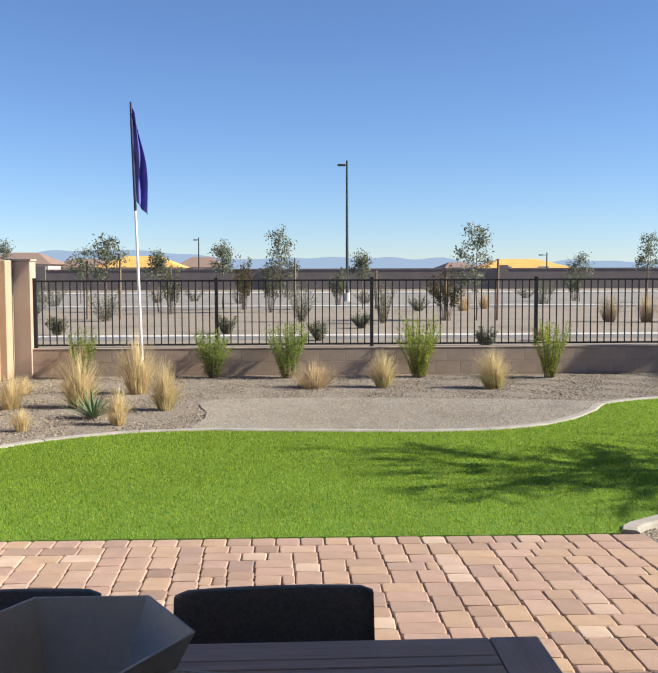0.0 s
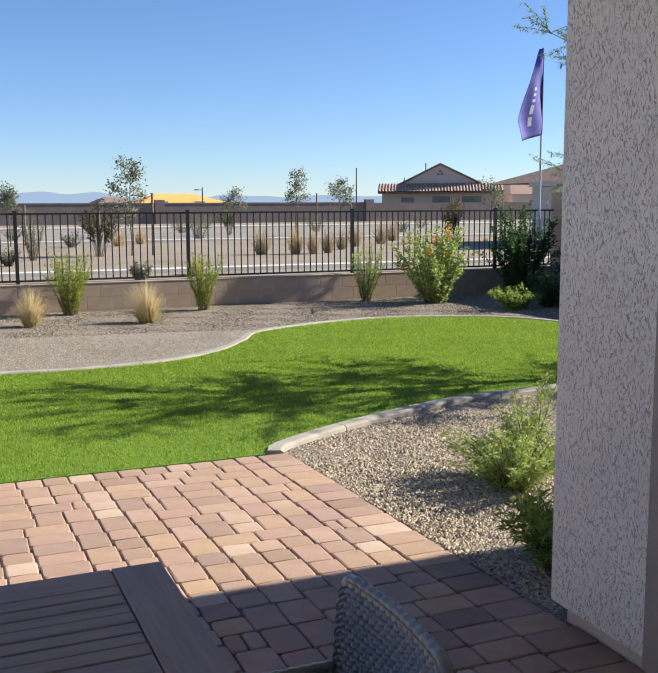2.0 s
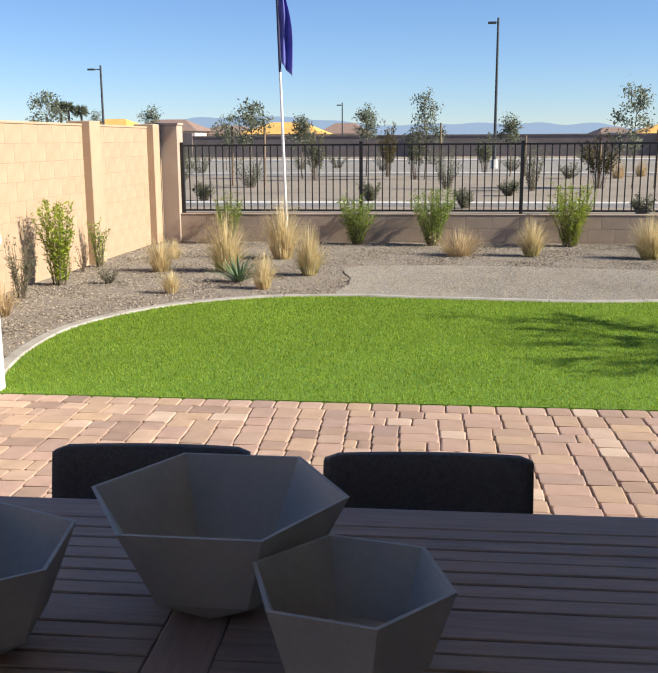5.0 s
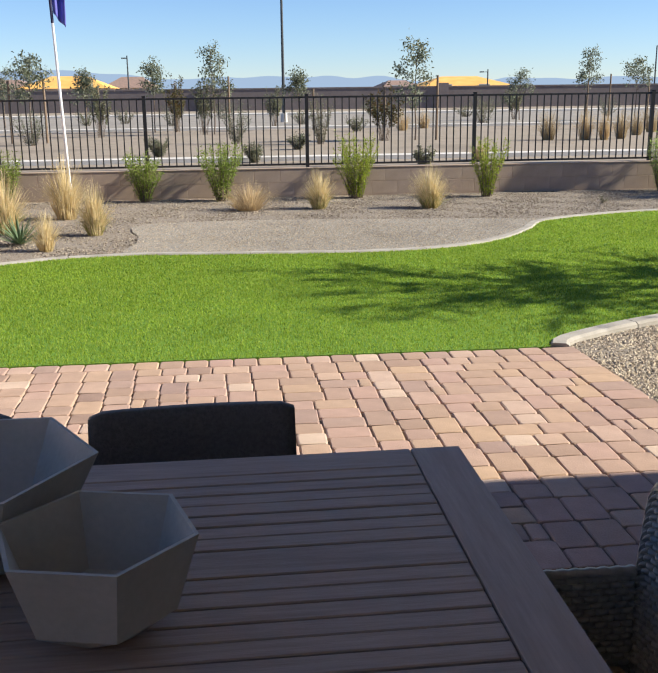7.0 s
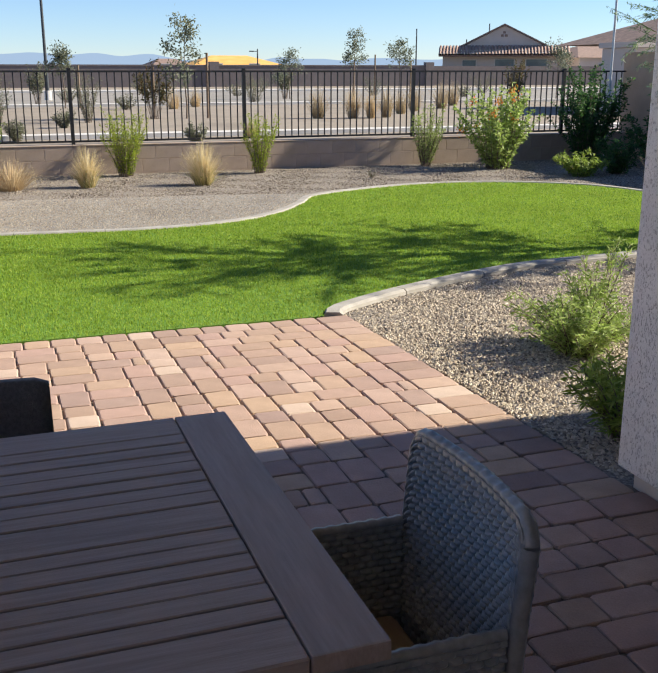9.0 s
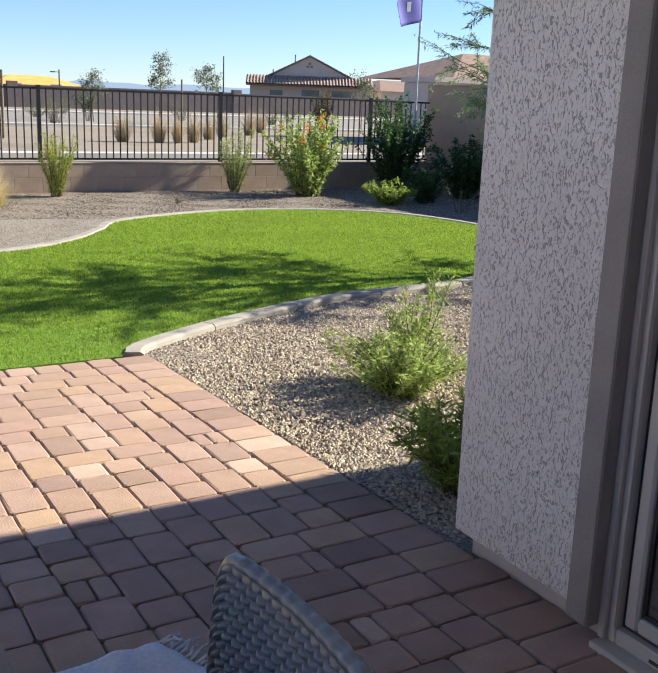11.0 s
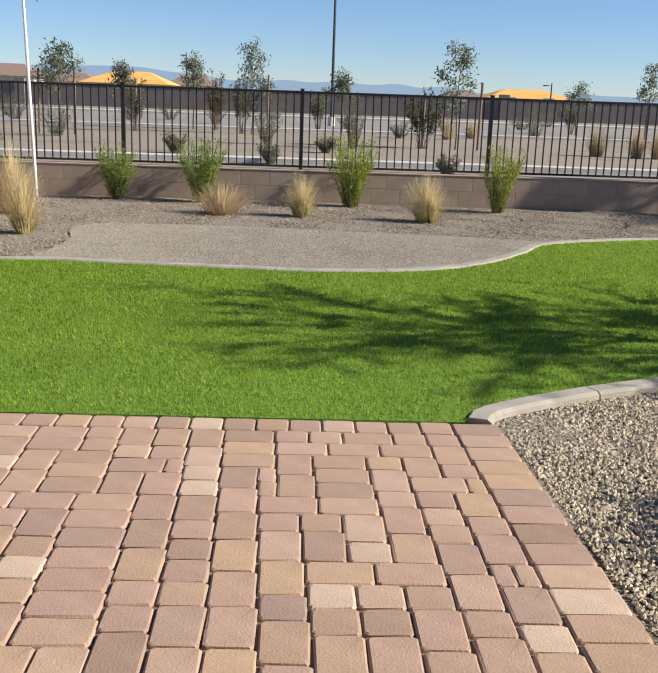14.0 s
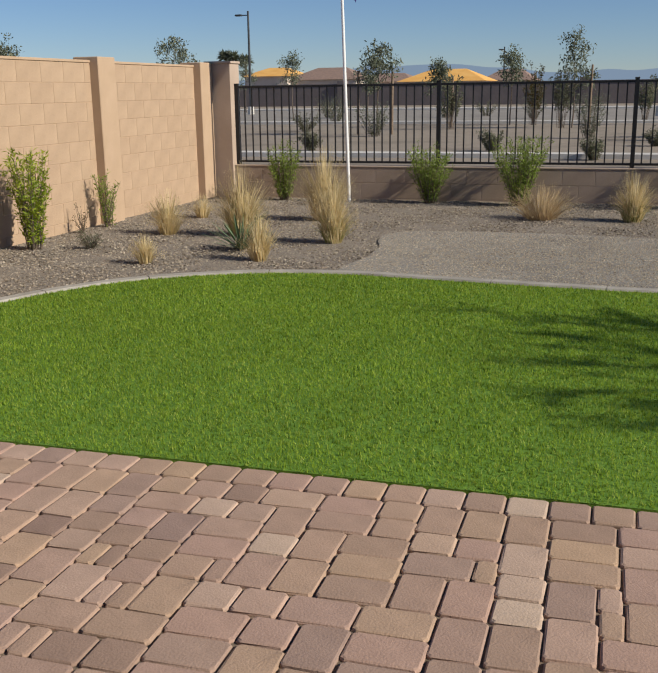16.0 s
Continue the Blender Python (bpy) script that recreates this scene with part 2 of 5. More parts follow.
M_SLING = mat("dark_woven_back", [(0.075, 0.073, 0.068), (0.11, 0.107, 0.10)], scale=120, rough=0.75, bump=0.5, bump_scale=260)
M_CUSHION = mat("tan_cushion", [(0.30, 0.22, 0.13), (0.36, 0.27, 0.17)], scale=12, rough=0.9, bump=0.3, bump_scale=300)
M_BOWL = mat("grey_green_resin", [(0.40, 0.385, 0.335), (0.47, 0.45, 0.40)], scale=7, rough=0.6, bump=0.08, bump_scale=60, fine=0.08, fine_scale=90, gloss=0.4)
M_THROW = mat("pale_cotton", [(0.58, 0.61, 0.66), (0.70, 0.72, 0.75)], scale=90, rough=0.95, bump=0.4, bump_scale=300)
M_POLE = mat("white_metal_pole", [(0.74, 0.74, 0.74), (0.80, 0.80, 0.80)], scale=3, rough=0.35, gloss=0.5)
M_POLE_GREY = mat("galvanised_pole", [(0.46, 0.47, 0.48), (0.55, 0.56, 0.57)], scale=8, rough=0.45, metal=0.2)
M_FLAG = mat("violet_nylon", [(0.13, 0.13, 0.47), (0.17, 0.17, 0.55)], scale=4, rough=0.7, through_light=0.35, bump=0.1, bump_scale=300)
M_FLAG_SLEEVE = mat("navy_sleeve", [(0.02, 0.02, 0.06), (0.03, 0.03, 0.08)], scale=10, rough=0.8)
M_FLAG_TEXT = mat("white_print", [(0.75, 0.75, 0.78), (0.8, 0.8, 0.82)], scale=10, rough=0.7, through_light=0.3)
M_BARK = mat("grey_brown_bark", [(0.10, 0.075, 0.055), (0.17, 0.13, 0.10)], scale=25, rough=0.95, bump=0.5, bump_scale=60)
M_GREENBARK = mat("olive_green_bark", [(0.10, 0.13, 0.05), (0.17, 0.19, 0.08)], scale=18, rough=0.85)
M_STAKE = mat("weathered_stake", [(0.16, 0.11, 0.075), (0.23, 0.17, 0.12)], scale=15, rough=0.95)


def leaf_mat(name, tones, light=0.42, rough=0.55):
    return mat(name, tones, scale=3, rough=rough, source="island", gloss=0.35, through_light=light)


M_LEAF = leaf_mat("shrub_leaves", [(0.15, 0.22, 0.03), (0.26, 0.36, 0.055), (0.35, 0.43, 0.10)])
M_LEAF_YELLOW = leaf_mat("yellow_green_leaves", [(0.176, 0.270, 0.020), (0.297, 0.392, 0.027), (0.405, 0.446, 0.054)])
M_LEAF_DARK = leaf_mat("dark_green_leaves", [(0.027, 0.075, 0.027), (0.053, 0.128, 0.038), (0.090, 0.195, 0.045)])
M_LEAF_WILLOW = leaf_mat("willow_leaves", [(0.22, 0.32, 0.06), (0.36, 0.47, 0.11), (0.48, 0.56, 0.21)])
M_LEAF_BRIGHT = leaf_mat("bright_fresh_leaves", [(0.098, 0.224, 0.042), (0.196, 0.378, 0.063), (0.294, 0.476, 0.112)])
M_LEAF_OLIVE = leaf_mat("olive_tree_leaves", [(0.10, 0.118, 0.078), (0.172, 0.192, 0.125), (0.25, 0.262, 0.185)])
M_LEAF_RUST = leaf_mat("rusty_leaves", [(0.16, 0.085, 0.03), (0.12, 0.11, 0.045), (0.09, 0.10, 0.045)])
M_LEAF_SAGE = leaf_mat("sage_leaves", [(0.140, 0.161, 0.098), (0.210, 0.224, 0.140), (0.168, 0.140, 0.098)])
M_LEAF_SPIKY = leaf_mat("blue_green_spikes", [(0.10, 0.16, 0.08), (0.17, 0.24, 0.12)], 0.15)
M_LEAF_FEATHER = leaf_mat("feathery_leaflets", [(0.13, 0.20, 0.11), (0.21, 0.30, 0.16), (0.30, 0.37, 0.21)])
M_STRAW = leaf_mat("straw_blades", [(0.60, 0.47, 0.23), (0.74, 0.61, 0.35), (0.82, 0.71, 0.46)], 0.42, 0.7)
M_STRAW_GREEN = leaf_mat("greenish_blades", [(0.20, 0.24, 0.06), (0.33, 0.34, 0.11), (0.46, 0.42, 0.18)], 0.42, 0.7)
M_STRAW_RUST = leaf_mat("rust_blades", [(0.48, 0.345, 0.19), (0.57, 0.43, 0.255), (0.63, 0.50, 0.31)], 0.42, 0.7)
M_STRAW_DULL = leaf_mat("dull_field_straw", [(0.36, 0.27, 0.16), (0.45, 0.35, 0.21), (0.52, 0.415, 0.265)], 0.42, 0.7)
M_SEED = leaf_mat("pale_seed_heads", [(0.62, 0.48, 0.26), (0.72, 0.60, 0.38)], 0.4, 0.8)
M_BLOOM = leaf_mat("orange_blossom", [(0.75, 0.20, 0.02), (0.80, 0.30, 0.03)], 0.3)
M_FARWALL = mat("far_wall_block", [(0.15, 0.125, 0.125), (0.18, 0.15, 0.145)], scale=0.8, rough=0.95, fine=0.1, fine_scale=4)
M_HOUSE = mat("house_stucco", [(0.52, 0.44, 0.38), (0.57, 0.49, 0.43)], scale=0.7, rough=0.9)
M_ROOFTILE = mat("clay_roof_tile", [(0.30, 0.19, 0.145), (0.40, 0.27, 0.21), (0.34, 0.24, 0.20)], scale=2, rough=0.9, source="island")
M_ROOFFLAT = mat("brown_roof", [(0.22, 0.15, 0.12), (0.30, 0.20, 0.16)], scale=3, rough=0.9, fine=0.2, fine_scale=6)
M_UNDERLAY = mat("orange_roof_underlay", [(0.66, 0.34, 0.08), (0.74, 0.42, 0.12)], scale=0.6, rough=0.8)
M_PANE = mat("far_window_pane", [(0.10, 0.13, 0.14), (0.16, 0.20, 0.20)], scale=0.7, rough=0.15, gloss=0.6)
M_DARKPOLE = mat("dark_lamp_post", [(0.03, 0.035, 0.04), (0.05, 0.055, 0.06)], scale=5, rough=0.5)
M_HILLS = glow_backdrop("hills_haze_glow", (0.37, 0.50, 0.68), 0.43)


# ---- mesh helpers ----
def mesh_np(name, verts, faces, material):
    """A mesh from arrays: verts (n, 3); faces (m, 3) or (m, 4)."""
    verts, faces = np.asarray(verts, np.float32), np.asarray(faces, np.int32)
    me = bpy.data.meshes.new(name)
    k = faces.shape[1]
    me.vertices.add(len(verts))
    me.vertices.foreach_set("co", verts.ravel())
    me.loops.add(faces.size)
    me.loops.foreach_set("vertex_index", faces.ravel())
    me.polygons.add(len(faces))
    me.polygons.foreach_set("loop_start", np.arange(0, faces.size, k, dtype=np.int32))
    me.polygons.foreach_set("use_smooth", np.zeros(len(faces), bool))
    me.update(calc_edges=True)
    me.materials.append(material)
    return me


def part_np(name, verts, faces, material, parent=None, label="", smooth=False):
    me = mesh_np(name, verts, faces, material)
    if smooth:
        me.polygons.foreach_set("use_smooth", np.ones(len(me.polygons), bool))
    ob = new(name, me)
    ob.parent = parent
    return tagged(ob, label=label)


def part(name, bm, material, parent=None, label="", smooth=False):
    me = bpy.data.meshes.new(name)
    bmesh.ops.recalc_face_normals(bm, faces=bm.faces)
    for f in bm.faces:
        f.smooth = smooth
    bm.to_mesh(me)
    bm.free()
    me.materials.append(material)
    ob = new(name, me)
    ob.parent = parent
    return tagged(ob, label=label)


def box_bm(x0, x1, y0, y1, z0, z1, bevel=0.0, segments=1, bm=None):
    bm = bm or bmesh.new()
    r = bmesh.ops.create_cube(bm, size=1, matrix=Matrix.LocRotScale(((x0 + x1) / 2, (y0 + y1) / 2, (z0 + z1) / 2), None, (x1 - x0, y1 - y0, z1 - z0)))
    if bevel:
        edges = list({e for v in r["verts"] for e in v.link_edges})
        bmesh.ops.bevel(bm, geom=edges, offset=bevel, segments=segments, affect="EDGES", profile=0.6)
    return bm


def tube(points, radii, sides=6):
    """Verts and quads of a tapered tube along points."""
    points = [Vector(p) for p in points]
    V, F = [], []
    for i, p in enumerate(points):
        d = (points[min(i + 1, len(points) - 1)] - points[max(i - 1, 0)]).normalized()
        a = d.cross(Vector((0.31, 0.87, 0.11))).normalized()
        b = d.cross(a)
        r = radii[i] if hasattr(radii, "__len__") else radii
        for k in range(sides):
            t = 2 * math.pi * k / sides
            V.append(p + (a * math.cos(t) + b * math.sin(t)) * r)
    for i in range(len(points) - 1):
        for k in range(sides):
            k2 = (k + 1) % sides
            F.append((i * sides + k, i * sides + k2, (i + 1) * sides + k2, (i + 1) * sides + k))
    return [tuple(v) for v in V], F


def merged(pieces):
    V, F = [], []
    for v, f in pieces:
        o = len(V)
        V += list(v)
        F += [tuple(i + o for i in q) for q in f]
    return np.array(V, np.float32).reshape(-1, 3), np.array(F, np.int32)


def spline(points, per=8, closed=False):
    """Catmull-Rom through points of the plan."""
    P, out = [Vector((*p, 0)) for p in points], []
    n = len(P)
    for i in range(n if closed else n - 1):
        a, b, c, d = (P[(i + k) % n] if closed else P[min(max(i + k, 0), n - 1)] for k in (-1, 0, 1, 2))
        for s in range(per):
            t = s / per
            out.append(0.5 * (2 * b + (c - a) * t + (2 * a - 5 * b + 4 * c - d) * t * t + (3 * b - a - 3 * c + d) * t ** 3))
    if not closed:
        out.append(P[-1])
    return [(p.x, p.y) for p in out]


def inside(px, py, poly):
    """Which of the points px, py lie inside a closed outline."""
    poly = np.asarray(poly)
    hit = np.zeros(len(px), bool)
    x0, y0 = poly[-1]
    for x1, y1 in poly:
        cross = ((y1 > py) != (y0 > py)) & (px < (x0 - x1) * (py - y1) / (y0 - y1 + 1e-12) + x1)
        hit ^= cross
        x0, y0 = x1, y1
    return hit


def sheet(name, outline, z, material, label="", parent=None, category=""):
    """A flat sheet inside an outline."""
    bm = bmesh.new()
    f = bm.faces.new([bm.verts.new((x, y, z)) for x, y in outline])
    bmesh.ops.triangulate(bm, faces=[f])
    ob = part(name, bm, material, parent, label)
    return tagged(ob, category=category)


def wall_box(name, x0, x1, y0, y1, z0, z1, material, label, category="wall"):
    return tagged(part(name, box_bm(x0, x1, y0, y1, z0, z1), material, None, label), category=category, kind="structure")


# ---- ground ----
def bed_height(x, y):
    t = np.clip((np.asarray(y, float) - 3.0) / 6.4, 0, 1)
    return -0.020 - 0.040 * t * t * (3 - 2 * t)


rng = np.random.default_rng(7)
part_g = part("ground", box_bm(-3000, 3000, -400, 4000, -0.6, -0.08), M_FIELD)
tagged(part_g, "dry tan desert ground reaching the horizon", "ground", kind="structure")

gx, gy = np.meshgrid(np.linspace(-6.4, 8.75, 90), np.linspace(-3.2, 9.24, 90))
gz = bed_height(gx, gy) + 0.006 * np.sin(gx * 5.1 + gy * 2.3) * np.cos(gy * 4.7)
idx = np.arange(8100).reshape(90, 90)
bed = part_np("gravel_bed", np.stack([gx, gy, gz], -1).reshape(-1, 3),
              np.stack([idx[:-1, :-1], idx[:-1, 1:], idx[1:, 1:], idx[1:, :-1]], -1).reshape(-1, 4), M_GRAVEL, None, "", True)
tagged(bed, "grey-brown desert gravel planting bed round the lawn", "gravel", kind="structure")

# the lawn's outline: patio edge, then the curb to the house side, the far side and round the left end
LAWN_RIGHT = [(0.0, 0.0), (0.15, 0.23), (0.81, 0.60), (1.91, 1.03), (3.38, 1.27), (4.12, 2.05), (4.62, 2.75), (5.5, 3.2), (5.65, 4.2), (5.3, 5.3), (4.35, 5.95), (3.2, 6.03), (1.83, 5.48)]
LAWN_FAR = [(1.35, 4.77), (0.9, 4.17), (0.32, 3.74), (-0.57, 3.55), (-2.18, 3.66), (-2.9, 3.72), (-3.64, 3.55), (-4.4, 3.0), (-4.85, 2.05), (-4.85, 1.05), (-4.64, 0.14)]
CURB_LINE = spline(LAWN_RIGHT + LAWN_FAR, 10)
LAWN = CURB_LINE + [(-4.56, 0.0)]
lawn = sheet("lawn", LAWN, 0.004, M_TURF_BASE)
tagged(lawn, "bright green artificial turf lawn with a curved edge", "lawn", kind="structure")


def turf(parent):
    """Short synthetic blades, denser near the patio."""
    n = 760000
    px, py = rng.uniform(-5.1, 5.9, n), rng.uniform(0.0, 6.3, n)
    keep = inside(px, py, LAWN) & (rng.random(n) < np.clip(1.25 - py * 0.14, 0.45, 1.0))
    px, py = px[keep], py[keep]
    n = len(px)
    yaw, lean = rng.uniform(0, 2 * np.pi, n), np.abs(rng.normal(0.0, 0.6, n)) + 0.12
    length, width = rng.uniform(0.012, 0.023, n), rng.uniform(0.0016, 0.0030, n) * (1 + 0.25 * py)
    d = np.stack([np.cos(yaw) * np.sin(lean), np.sin(yaw) * np.sin(lean), np.cos(lean)], -1)
    yaw2 = yaw + np.pi / 2 + rng.normal(0, 0.5, n)
    s = np.stack([np.cos(yaw2), np.sin(yaw2), np.zeros(n)], -1) * width[:, None]
    p = np.stack([px, py, np.full(n, 0.003)], -1)
    V = np.stack([p - s, p + s, p + d * length[:, None]], 1).reshape(-1, 3)
    ob = part_np("turf_blades", V, np.arange(3 * n).reshape(-1, 3), M_TURF, parent, "short green synthetic grass blades")
    tagged(ob, kind="stuff")


turf(lawn)
tagged(part("turf_edge", box_bm(-4.56, -0.02, 0.0005, 0.02, -0.05, 0.0035), M_TURF_BASE, lawn), "cut edge of the turf")

PATH_EDGE = [(-2.9, 3.83), (-2.88, 4.9), (-2.98, 6.15), (-1.6, 6.36), (-0.05, 6.16), (1.25, 6.0), (1.9, 5.72), (1.5, 5.1), (1.0, 4.4), (0.36, 3.87), (-0.57, 3.67), (-2.15, 3.78)]
path_outline = [(x + 0.035 * noise.noise((x * 3, y * 3, 0)), y + 0.035 * noise.noise((x * 3, y * 3, 5))) for x, y in spline(PATH_EDGE, 10, True)]


def granite_path():
    bm = bmesh.new()
    f = bm.faces.new([bm.verts.new((x, y, float(bed_height(x, y)) + 0.012)) for x, y in path_outline])
    bmesh.ops.triangulate(bm, faces=[f])
    ob = part("granite_path", bm, M_PATH)
    return tagged(ob, "pale grey strip of compacted decomposed granite beside lawn", "path", kind="structure")


granite = granite_path()


def curb(line):
    """A poured curb in lengths, with joints, outside the lawn's edge."""
    root = tagged(new("lawn_curb"), "pale poured concrete curb round the lawn", "curb", kind="structure")
    L = [Vector((*p, 0)) for p in line]
    cum = [0.0]
    for a, b in zip(L, L[1:]):
        cum.append(cum[-1] + (b - a).length)

    def at(s):
        s = min(max(s, 0), cum[-1])
        i = max(k for k in range(len(cum)) if cum[k] <= s + 1e-9)
        i = min(i, len(L) - 2)
        d = (L[i + 1] - L[i]).normalized()
        return L[i] + d * (s - cum[i]), d

    s0 = 0.03
    while s0 < cum[-1] - 0.1:
        length = 0.86 + 0.1 * math.sin(s0 * 3.7)
        s1 = min(s0 + length - 0.009, cum[-1])
        V, F, k = [], [], 9
        for i in range(k):
            p, d = at(s0 + (s1 - s0) * i / (k - 1))
            nrm = Vector((d.y, -d.x, 0))
            z = float(bed_height(p.x, p.y))
            top = 0.020 + 0.004 * noise.noise((p.x * 2, p.y * 2, 1))
            for o, h in ((0.0, -0.05), (0.0, top - 0.014), (0.012, top), (0.092, top), (0.112, top - 0.014), (0.120, z - 0.05)):
                q = p + nrm * o
                V.append((q.x, q.y, h))
        for i in range(k - 1):
            for j in range(5):
                a = i * 6 + j
                F.append((a, a + 1, a + 7, a + 6))
        e = (k - 1) * 6
        F += [(0, 5, 4, 1), (1, 4, 3, 2), (e, e + 1, e + 4, e + 5), (e + 1, e + 2, e + 3, e + 4)]
        part_np("curb_length", V, F, M_CURB, root)
        s0 += length
    return root


curb(CURB_LINE)


def stones(name, count, x0, x1, y0, y1, small, large, keep, parent, label, lift=0.0, material=M_STONE):
    """Loose angular stones, each a crooked octahedral chip."""
    px, py = rng.uniform(x0, x1, count), rng.uniform(y0, y1, count)
    k = keep(px, py)
    px, py = px[k], py[k]
    n = len(px)
    core = np.array([(1, 0, 0), (0, 1, 0), (-1, 0, 0), (0, -1, 0), (0.1, 0.1, 1), (0, 0, -1)], float)
    faces = np.array([(0, 1, 4), (1, 2, 4), (2, 3, 4), (3, 0, 4), (1, 0, 5), (2, 1, 5), (3, 2, 5), (0, 3, 5)])
    r = rng.uniform(small, large, n)
    V = core[None] * (1.15 + rng.uniform(-0.3, 0.3, (n, 6, 1))) + rng.uniform(-0.28, 0.28, (n, 6, 3))
    V = V * (np.stack([rng.uniform(0.75, 1.25, n), rng.uniform(0.6, 1.0, n), rng.uniform(0.45, 0.75, n)], -1) * r[:, None])[:, None]
    a = rng.uniform(0, 2 * np.pi, n)
    c, s = np.cos(a)[:, None], np.sin(a)[:, None]
    x = V[..., 0] * c - V[..., 1] * s + px[:, None]
    y = V[..., 0] * s + V[..., 1] * c + py[:, None]
    z = V[..., 2] + (bed_height(px, py) + 0.25 * r + lift)[:, None]
    ob = part_np(name, np.stack([x, y, z], -1).reshape(-1, 3), (faces[None] + 6 * np.arange(n)[:, None, None]).reshape(-1, 3), material, parent, label)
    tagged(ob, kind="stuff")


def bed_free(px, py):
    grow = inside(px, py, LAWN)
    for dx, dy in ((0.13, 0), (-0.13, 0), (0, 0.13), (0, -0.13), (0.09, 0.09), (-0.09, 0.09), (0.09, -0.09), (-0.09, -0.09)):
        grow |= inside(px + dx, py + dy, LAWN)
    patio = (py < 0.0) & (px < 0.165 - 0.05 * py)
    return ~grow & ~patio & ~inside(px, py, path_outline)


stones("loose_stones", 185000, 0.1, 4.6, -2.55, 2.2, 0.0045, 0.0125, bed_free, bed, "angular tan and grey gravel beside the patio")
stones("scattered_stones", 130000, -6.3, 8.7, 0.2, 9.2, 0.005, 0.0135, lambda x, y: bed_free(x, y) & ((x < 0.2) | (y > 2.0)), bed, "grey-brown gravel round the plants", 0.0, M_STONE_DULL)

stones("path_grit", 42000, -3.1, 2.0, 3.6, 6.45, 0.003, 0.007, lambda x, y: inside(x, y, path_outline), granite, "fine loose grit on the granite path", 0.011)


# ---- fence wall and fence ----
WALL_Y, FENCE_Y = 9.22, 9.32
low_wall = tagged(new("wall_north"), "low brown painted block wall under the iron fence", "wall", kind="structure")
part("wall_core", box_bm(-5.97, 8.75, WALL_Y + 0.006, WALL_Y + 0.2, -0.1, 0.360), M_LOWWALL, low_wall)
part("wall_coping", box_bm(-5.97, 8.75, WALL_Y - 0.004, WALL_Y + 0.204, 0.362, 0.380, 0.004), M_LOWWALL, low_wall)
pier = tagged(part("corner_pier", box_bm(-6.33, -5.97, 9.17, 9.49, -0.1, 1.72, 0.006), M_LOWWALL), "brown stuccoed block pier at the fence corner", "pier", kind="structure")
pier_cap = part("pier_cap", box_bm(-6.345, -5.955, 9.155, 9.505, 1.722, 1.755, 0.006), M_LOWWALL, pier)

POSTS = [-5.94, -3.155, -0.742, 1.841, 4.663, 7.467]


def bar_mesh(name, x, y, z):
    return mesh_np(name, *(lambda V, F: (V, F))(*box_arrays(-x / 2, x / 2, -y / 2, y / 2, 0, z)), M_IRON)


def box_arrays(x0, x1, y0, y1, z0, z1):
    V = [(x, y, z) for z in (z0, z1) for y in (y0, y1) for x in (x0, x1)]
    F = [(0, 2, 3, 1), (4, 5, 7, 6), (0, 1, 5, 4), (2, 6, 7, 3), (0, 4, 6, 2), (1, 3, 7, 5)]
    return V, F


def iron_fence():
    post_mesh, picket_mesh = bar_mesh("post", 0.051, 0.051, 1.07), bar_mesh("picket", 0.0165, 0.0165, 0.985)
    cap_bm = box_bm(-0.029, 0.029, -0.029, 0.029, 0, 0.012, 0.003)
    ends = POSTS + [8.73]
    for a, b in zip(ends, ends[1:]):
        root = new("fence_panel")
        root.location = ((a + b) / 2, FENCE_Y, 0.380)
        tagged(root, "black wrought-iron view fence panel with slim pickets", "fence", "iron fence panels along the low wall")
        w = (b - a) / 2
        for name, x0, x1, z in (("top_rail", -w + 0.026, w - 0.026, 1.02), ("bottom_rail", -w + 0.026, w - 0.026, 0.03)):
            part_np(name, *box_arrays(x0, x1, -0.016, 0.016, z, z + 0.028), M_IRON, root)
        p = new("post", post_mesh)
        p.parent, p.location = root, (-w, 0, 0)
        c = new("post_cap", bpy.data.meshes.get("post_cap") or bpy.data.meshes.new("post_cap"))
        if not c.data.vertices:
            cap_bm.to_mesh(c.data)
            c.data.materials.append(M_IRON)
        c.parent, c.location = root, (-w, 0, 1.07)
        n = round((b - a) / 0.1085)
        for i in range(1, n):
            o = new("picket", picket_mesh)
            o.parent, o.location = root, (-w + (b - a) * i / n, 0, 0.04)


iron_fence()

# ---- side walls ----
LX = -6.32
west = tagged(new("wall_west"), "tall tan concrete block side wall in full sun", "wall", kind="structure")
part("wall_core", box_bm(LX - 0.19, LX - 0.007, -9.0, 9.168, -0.1, 1.67), M_BLOCK_REST, west)
part("wall_coping", box_bm(LX - 0.20, LX + 0.004, -9.0, 9.15, 1.673, 1.70, 0.004), M_BLOCK_REST, west)
for py in (2.5, 6.18, 8.78):
    pl = tagged(part("pilaster", box_bm(LX - 0.2, LX + 0.10, py, py + 0.36, -0.05, 1.735, 0.008), M_BLOCK_REST), "tan block pilaster on the side wall", "pilaster", kind="structure")
east = tagged(part("wall_east", box_bm(8.75, 8.95, -2.6, 9.45, -0.1, 1.70), M_BLOCK_REST), "tan block side wall shaded by plants", "wall", kind="structure")
part("wall_coping", box_bm(8.74, 8.96, -2.6, 9.45, 1.702, 1.735, 0.004), M_BLOCK_REST, east)


